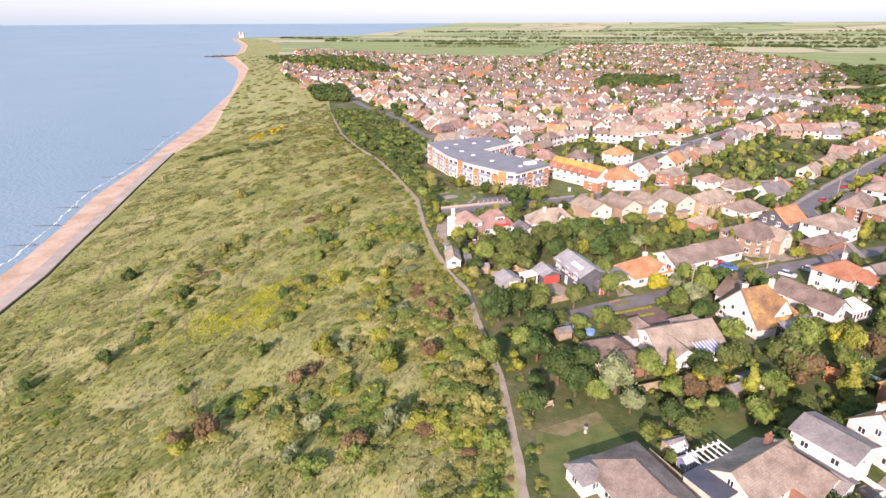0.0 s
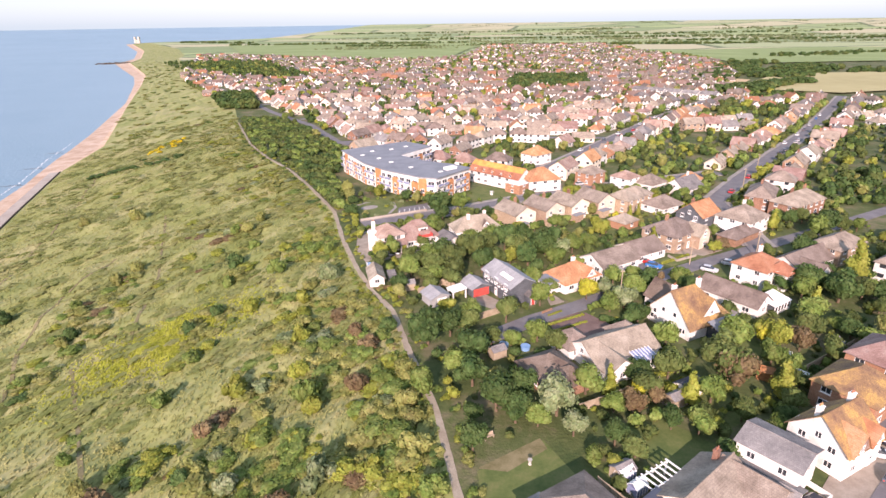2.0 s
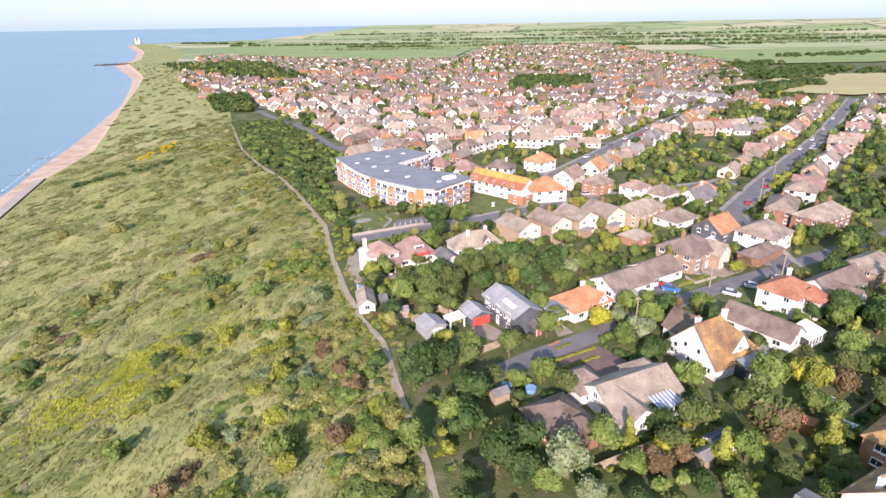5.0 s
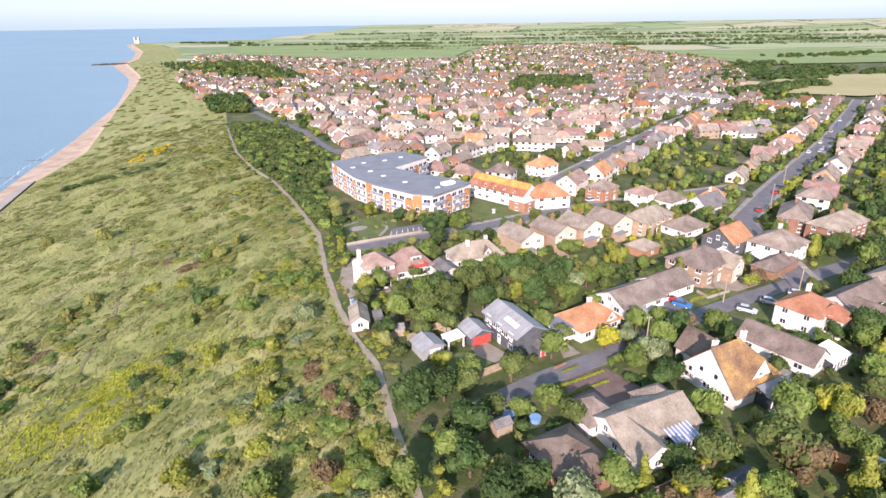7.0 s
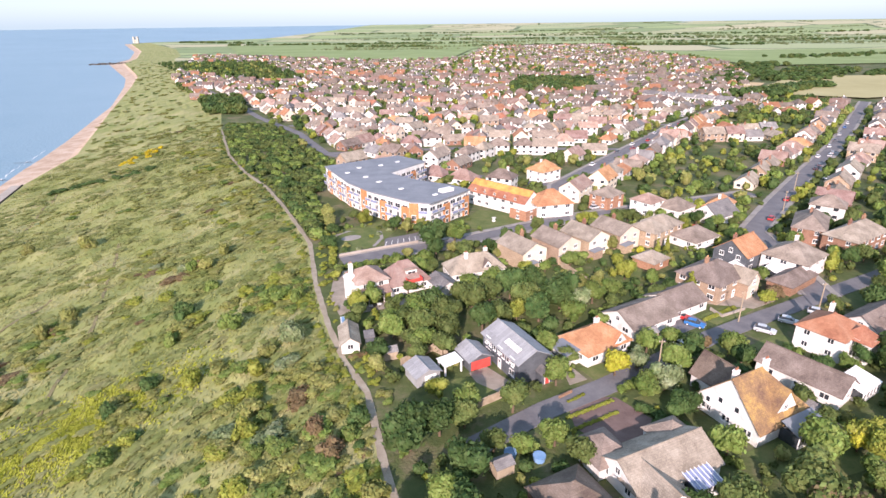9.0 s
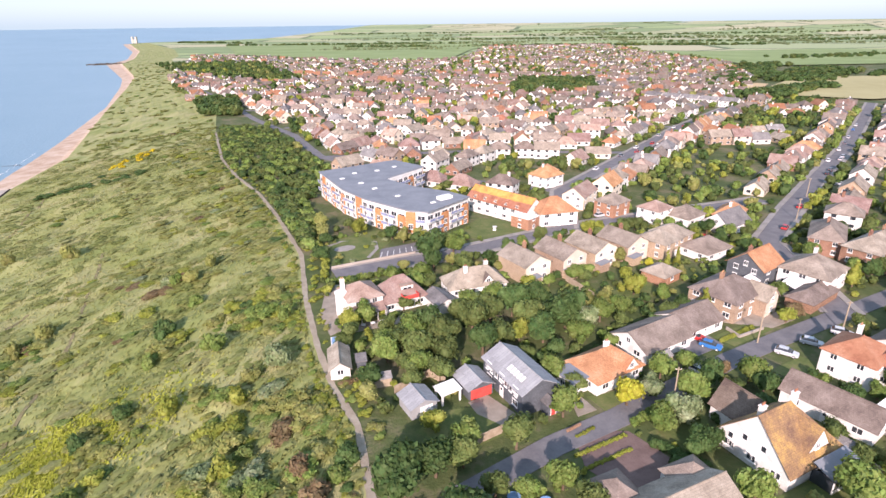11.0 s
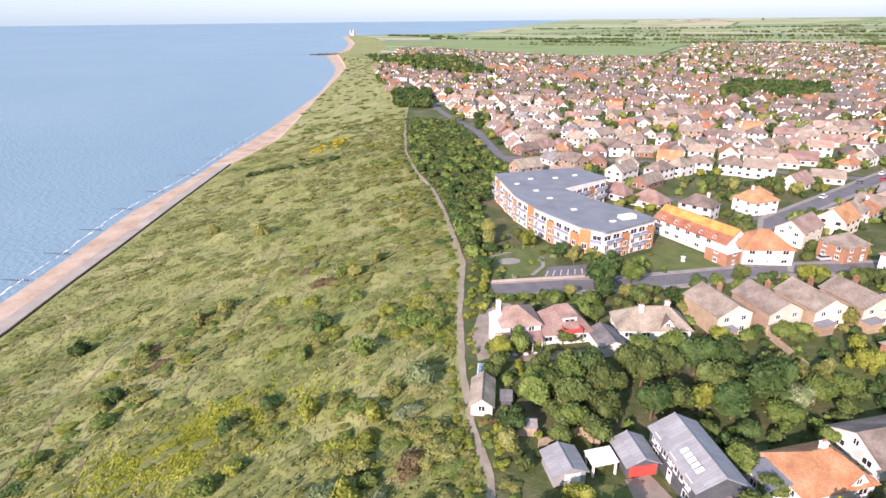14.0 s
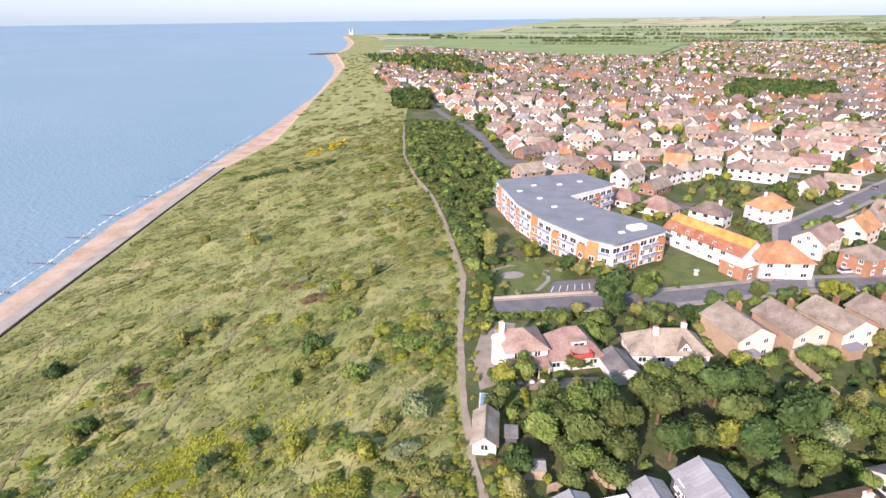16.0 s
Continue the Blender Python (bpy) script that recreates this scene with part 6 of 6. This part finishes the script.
CAR_PAINT = [("red", paint("red_paint", (0.42, 0.03, 0.03))), ("blue", paint("blue_paint", (0.03, 0.16, 0.42))), ("silver", paint("silver_paint", (0.5, 0.51, 0.53))), ("white", paint("white_paint", (0.72, 0.72, 0.72))), ("black", paint("black_paint", (0.03, 0.03, 0.04))), ("dark grey", paint("grey_paint", (0.1, 0.11, 0.13)))]
M_LAMP = mat("lamp_glass", ((0.6, 0.6, 0.62), (0.75, 0.75, 0.78)), 3, 0.15)
CARS = {}


def loft(sections, mt):
    """Body from cross-sections: (x, half width, z bottom, z shoulder, half roof width, z top)."""
    b = Build()
    rings = []
    for x, w, z0, z1, w2, z2 in sections:
        rings.append([(x, -w, z0), (x, -w, z1), (x, -w2, z2), (x, w2, z2), (x, w, z1), (x, w, z0)])
    for r, s in zip(rings, rings[1:]):
        for i in range(6):
            j = (i + 1) % 6
            b.face([r[i], s[i], s[j], r[j]], mt)
    b.face(rings[0], mt)
    b.face(rings[-1][::-1], mt)
    return b


def car(x, y, turn, ci, group="parked cars"):
    cname, cm = CAR_PAINT[ci]
    if ci in CARS:
        return copy_thing(CARS[ci], pose(x, y, plain(y) + 0.07, 0, 0, turn))
    c = thing("car", pose(x, y, plain(y) + 0.07, 0, 0, turn), f"parked {cname} family hatchback car", "car", group)
    part("body", loft([(-2.1, 0.75, 0.35, 0.7, 0.7, 0.75), (-2.0, 0.85, 0.28, 0.8, 0.78, 0.92), (-1.0, 0.88, 0.25, 0.85, 0.8, 0.95), (0.8, 0.88, 0.25, 0.82, 0.8, 0.92), (1.9, 0.84, 0.28, 0.68, 0.76, 0.78), (2.1, 0.72, 0.35, 0.6, 0.66, 0.64)], cm), c)
    part("cabin_glass", loft([(-1.95, 0.74, 0.85, 0.92, 0.7, 0.94), (-1.5, 0.76, 0.85, 1.0, 0.6, 1.4), (0.2, 0.76, 0.85, 1.0, 0.6, 1.42), (1.05, 0.74, 0.85, 0.9, 0.68, 0.92)], M_GLASS), c)
    b = Build()
    b.slab([(-1.45, -0.58, 1.45), (0.2, -0.58, 1.47), (0.2, 0.58, 1.47), (-1.45, 0.58, 1.45)], cm, 0.06)
    part("car_roof", b, c)
    for sx in (-1.3, 1.3):
        for sy in (-1, 1):
            b = Build()
            b.tube((sx, sy * 0.68, 0.3), (sx, sy * 0.9, 0.3), 0.31, 0.31, M_TYRE, 12)
            w = part("tyre", b, c)
            b = Build()
            b.tube((sx, sy * 0.9, 0.3), (sx, sy * 0.915, 0.3), 0.19, 0.19, M_LAMP, 10)
            part("rim", b, w)
    for sy in (-0.55, 0.55):
        b = Build()
        b.box(2.02, 2.13, sy - 0.15, sy + 0.15, 0.5, 0.62, M_LAMP)
        part("headlight", b, c)
        b = Build()
        b.box(-2.13, -2.02, sy - 0.12, sy + 0.12, 0.6, 0.74, M_REDDOOR)
        part("tail_light", b, c)
    CARS[ci] = c
    return c


for x, y, turn, ci in ((48.0, 148.4, -35, 0), (49.9, 144.9, -35, 1), (63.6, 142.6, -35, 2), (70.6, 146.6, -32, 2), (79.0, 150.6, -32, 2), (61.8, 74.8, -20, 2), (66.2, 76.8, -25, 4), (60.8, 69.8, 40, 5), (45.0, 61.8, -58, 5), (47.6, 64.2, -58, 4), (44.4, 135.5, -50, 2), (92, 188, 20, 1), (86, 185, 40, 3), (58, 219, 30, 5), (72, 207, 60, 0), (46, 229, 30, 2)):
    car(x, y, turn, ci)
crng = random.Random(17)
for rn, s0, s1, gap in (("road_3", 60, 340, 10.5), ("road_4", 60, 330, 15)):
    line = ROADS[rn][0]
    acc = 0
    for (ax, ay), (bx, by) in zip(line, line[1:]):
        d = math.hypot(bx - ax, by - ay)
        ux, uy = (bx - ax) / d, (by - ay) / d
        s = 4.0
        while s < d - 4:
            if s0 < acc + s < s1 and crng.random() < 0.75:
                side = crng.choice((-1, 1))
                off = side * (crng.choice((2.0, 2.0, 9.0)))
                car(ax + ux * s + uy * off, ay + uy * s - ux * off, math.degrees(math.atan2(uy, ux)) + (0 if abs(off) < 5 else 90), crng.choice((0, 1, 2, 2, 3, 3, 4, 5)))
            s += gap * crng.uniform(0.6, 1.3)
        acc += d

# ---- poles, lamps, small garden things ----
for x, y in ((36.4, 126.6), (79.6, 151.6), (109.5, 226), (128, 254), (60, 146.8)):
    p = thing("telegraph_pole", pose(x, y, plain(y)), "weathered timber telegraph pole", "pole", "poles along the roads")
    b = Build()
    b.tube((0, 0, -0.5), (0, 0, 7.4), 0.16, 0.11, M_WOOD, 8)
    part("pole", b, p)
    b = Build()
    b.box(-0.55, 0.55, -0.05, 0.05, 6.9, 7.05, M_WOOD)
    part("crossarm", b, p)
    for s in (-0.45, 0.45):
        b = Build()
        b.tube((s, 0, 7.05), (s, 0, 7.2), 0.05, 0.03, M_FRAME, 6)
        part("insulator", b, p)
for x, y, t in ((22.5, 69.5, 30), (35.8, 86.5, 30), (73, 104.5, 40), (38.5, 139.2, 33), (-14.5, 131, 20), (6, 101, 30), (58.5, 115.2, -55)):
    s = thing("shed", pose(x, y, plain(y), 0, 0, t), "small timber garden shed with felt roof", "shed", "garden sheds")
    part("wall", wall_build(3.0, 2.2, 1.8, 2.4, "gable", M_WOOD), s)
    part("roof", roof_build(3.0, 2.2, 1.8, 2.4, "gable", M_T_GREY, 0.15), s)
    part("door", DOOR_DARK, s).matrix_basis = pose(1.52, 0, -0.2, 0, 0, 90)
for x, y in ((11.8, 103.6), (7.5, 104.3)):
    b = Build()
    b.tube((0, 0, 0), (0, 0, 0.9), 0.9, 1.0, M_BLUE, 14)
    thing("water_tank", pose(x, y, 0), "round teal garden water tank", "tank", "", b.mesh("water_tank"))
tb = thing("picnic_bench", pose(3.5, 77.2, 0, 0, 0, 30), "brown timber garden bench", "bench")
b = Build()
b.box(-0.9, 0.9, -0.25, 0.25, 0.42, 0.5, M_WOOD)
part("seat", b, tb)
b = Build()
b.box(-0.9, 0.9, 0.2, 0.28, 0.5, 1.0, M_WOOD)
part("backrest", b, tb)
for s in (-0.8, 0.8):
    b = Build()
    b.box(s - 0.05, s + 0.05, -0.22, 0.22, 0, 0.42, M_WOOD)
    part("leg", b, tb)
for i in range(4):
    t = thing("patio_table", pose(-21.5 + i * 1.9, 151.2 + i * 0.9, 0.1, 0, 0, 20 * i), "small round patio table on the terrace", "table", "tables on the terrace")
    b = Build()
    b.tube((0, 0, 0.7), (0, 0, 0.75), 0.55, 0.55, M_FRAME, 12)
    part("tabletop", b, t)
    b = Build()
    b.tube((0, 0, 0), (0, 0, 0.7), 0.06, 0.06, M_DARKWOOD, 6)
    part("leg", b, t)


# apartment garden: curved path, pale shrubs, pond
ribbon("garden_path", [(-41, 198), (-37, 203), (-31, 205.5), (-27, 203), (-25.5, 197), (-27, 190)], -0.5, 0.5, M_PAVE, 0.14, "curved pale garden path", 1.0)
grng = random.Random(23)
for x, y, m in ((-40, 196, L_SILVER), (-39, 192, L_SILVER), (-38.5, 188.5, L_SILVER), (-41, 200, L_OLIVE), (-33, 208, L_SILVER), (-28, 206, L_YELLOW), (-27, 200, L_SILVER), (-29, 198, L_YELLOW), (-31, 209.5, L_YELLOW), (-24, 204, L_SILVER), (-21, 206, L_OLIVE), (-18, 205, L_OLIVE), (-15, 204, L_MID), (-25, 209, L_MID), (-35, 190, L_OLIVE), (-31, 187, L_SILVER)):
    bush(x, y, grng.uniform(1.0, 1.7), 0.9, m, f"rounded {L_NAMES[m]} shrub in the apartment garden", "garden shrubs", "garden_shrub")
b = Build()
b.prism([(3.2 * math.cos(a * 0.5236), 2.1 * math.sin(a * 0.5236)) for a in range(12)], -0.2, 0.16, M_PAVE)
thing("planting_bed", pose(-35, 197, 0, 0, 0, 30), "oval stone-edged bed in the garden", "flower bed", "", b.mesh("planting_bed"))
fo = thing("garden_urn", pose(9.5, 213.5, plain(213)), "white stone ornament on the lawn", "ornament")
b = Build()
b.tube((0, 0, -0.1), (0, 0, 0.7), 0.7, 0.5, M_WHITE, 10)
part("plinth", b, fo)
b = Build()
b.tube((0, 0, 0.7), (0, 0, 1.5), 0.3, 0.75, M_WHITE, 10)
part("bowl", b, fo)

# ---- small things in the near gardens ----
def greenhouse(x, y, turn, L, W, label):
    g = thing("greenhouse", pose(x, y, plain(y), 0, 0, turn), label, "greenhouse", "greenhouses in the gardens")
    b = Build()
    b.box(-L / 2, L / 2, -W / 2, W / 2, -0.1, 0.3, M_PAVE)
    part("base", b, g)
    b = Build()
    b.box(-L / 2 + 0.04, L / 2 - 0.04, -W / 2 + 0.04, W / 2 - 0.04, 0.3, 1.6, M_TINT)
    part("glazing", b, g)
    for s in (-1, 1):
        b = Build()
        b.slab([(-s * L / 2, -s * W / 2, 1.6), (s * L / 2, -s * W / 2, 1.6), (s * L / 2, 0, 2.3), (-s * L / 2, 0, 2.3)], M_PALEGLASS, 0.05)
        part("roof_pane", b, g)
    for i in range(5):
        for s in (-1, 1):
            b = Build()
            xx = -L / 2 + L * i / 4
            b.tube((xx, s * W / 2, 0.3), (xx, s * W / 2, 1.63), 0.035, 0.035, M_FRAME, 5)
            b.tube((xx, s * W / 2, 1.66), (xx, 0, 2.36), 0.035, 0.035, M_FRAME, 5)
            part("glazing_bar", b, g)
    return g


M_PALEGLASS = mat("whitened_glass", ((0.5, 0.55, 0.55), (0.62, 0.66, 0.66)), 0.8, 0.2, spec=0.6)
M_CEDAR = mat("orange_cedar", ((0.36, 0.15, 0.06), (0.47, 0.22, 0.1)), 1.2, 0.8, wave=(3.0, 0.15))
for x, y, turn, L, W in ((60.5, 94.1, -50, 3.2, 2.2), (22.7, 68.9, 35, 2.6, 1.8), (23.8, 66.5, 35, 2.4, 1.8), (61.1, 100.8, -40, 2.6, 2.0)):
    greenhouse(x, y, turn, L, W, "small glazed greenhouse with whitened roof panes")
sh = thing("shed", pose(54.7, 94.5, 0, 0, 0, -30), "small orange cedar garden shed", "shed", "garden sheds")
part("wall", wall_build(2.6, 2.0, 1.8, 2.4, "gable", M_CEDAR), sh)
part("roof", roof_build(2.6, 2.0, 1.8, 2.4, "gable", M_CEDAR, 0.15), sh)
part("door", DOOR_DARK, sh).matrix_basis = pose(1.32, 0, -0.2, 0, 0, 90)
su = thing("summer_house", pose(39.1, 89.6, 0, 0, 0, 30), "dark-roofed white summer house beside a pale deck", "summer house")
part("wall", wall_build(4.2, 3.0, 2.1, 2.9, "gable", M_WHITE), su)
part("roof", roof_build(4.2, 3.0, 2.1, 2.9, "gable", M_NAVY, 0.2), su)
part("door", DOOR_WHITE, su).matrix_basis = pose(0, -1.52, 0)
add_window(su, -1.3, -1.52, 0.9, 0, 0.9, 0.9)
add_window(su, 1.3, -1.52, 0.9, 0, 0.9, 0.9)
dx, dy = (35.7, 87.3)
b = Build()
for i in range(14):
    b.box(-2.1 + i * 0.3, -1.83 + i * 0.3, -2.0, 2.0, 0.05, 0.22, M_DRIVE)
thing("deck", pose(dx, dy, 0, 0, 0, 30), "pale boarded garden deck", "deck", "", b.mesh("deck"))
for x, y, r in ((19.1, 71.9, 1.0), (20.8, 70.4, 0.95), (9.7, 105.0, 2.3), (71.9, 158.1, 1.7), (22.0, 95.5, 0.9), (13.8, 107.2, 1.2)):
    bush(x, y, r, 1.05, L_MID, "round clipped bright green garden bush", "clipped garden bushes", "clipped_bush")
for x, y, r, h, m in ((32.6, 86.6, 2.0, 4.2, L_RUST), (29.6, 87.4, 1.8, 5.0, L_GOLD), (48.4, 92.3, 4.0, 8.0, L_RUST), (60.2, 106.7, 1.9, 4.5, L_GOLD), (48.6, 135.6, 1.5, 3.2, L_RUST), (74.4, 158.1, 1.2, 2.6, L_RUST)):
    tree(x, y, r, h, m, f"{L_NAMES[m]} ornamental garden tree")
for x, y in ((9.4, 71.6), (24.6, 77.9), (27.7, 81.2)):
    o = thing("garden_urn", pose(x, y, 0), "small pale stone ornament on a lawn", "ornament", "garden ornaments")
    b = Build()
    b.tube((0, 0, -0.05), (0, 0, 0.55), 0.3, 0.2, M_STONE, 9)
    part("plinth", b, o)
    b = Build()
    b.tube((0, 0, 0.55), (0, 0, 0.95), 0.15, 0.38, M_STONE, 9)
    part("bowl", b, o)
fence([(18.6, 67.7), (23.2, 61.6)], "tan timber fence between two bungalows")
fence([(36.4, 98.7), (39.6, 95.0)], "timber panel fence behind a lawn")
fence([(58.9, 113.3), (61.2, 108.4)], "timber panel fence beside a garden path")
hedge([(17.6, 113.3), (26.0, 118.1)], 0.55, L_YELLOW, "low light green hedge beside the forecourt")
hedge([(18.3, 110.5), (26.2, 115.0)], 0.5, L_YELLOW, "low clipped border along the red forecourt")
hedge([(34.0, 90.4), (39.8, 93.4)], 0.9, L_YELLOW, "clipped bright green lawn hedge")
hedge([(52.8, 147.1), (61.8, 152.4)], 0.5, L_YELLOW, "low clipped front garden hedge")
low_wall([(56.1, 152.3), (57.3, 148.8), (63.8, 152.4)], 0.7, M_PROM, "low pale front garden wall")
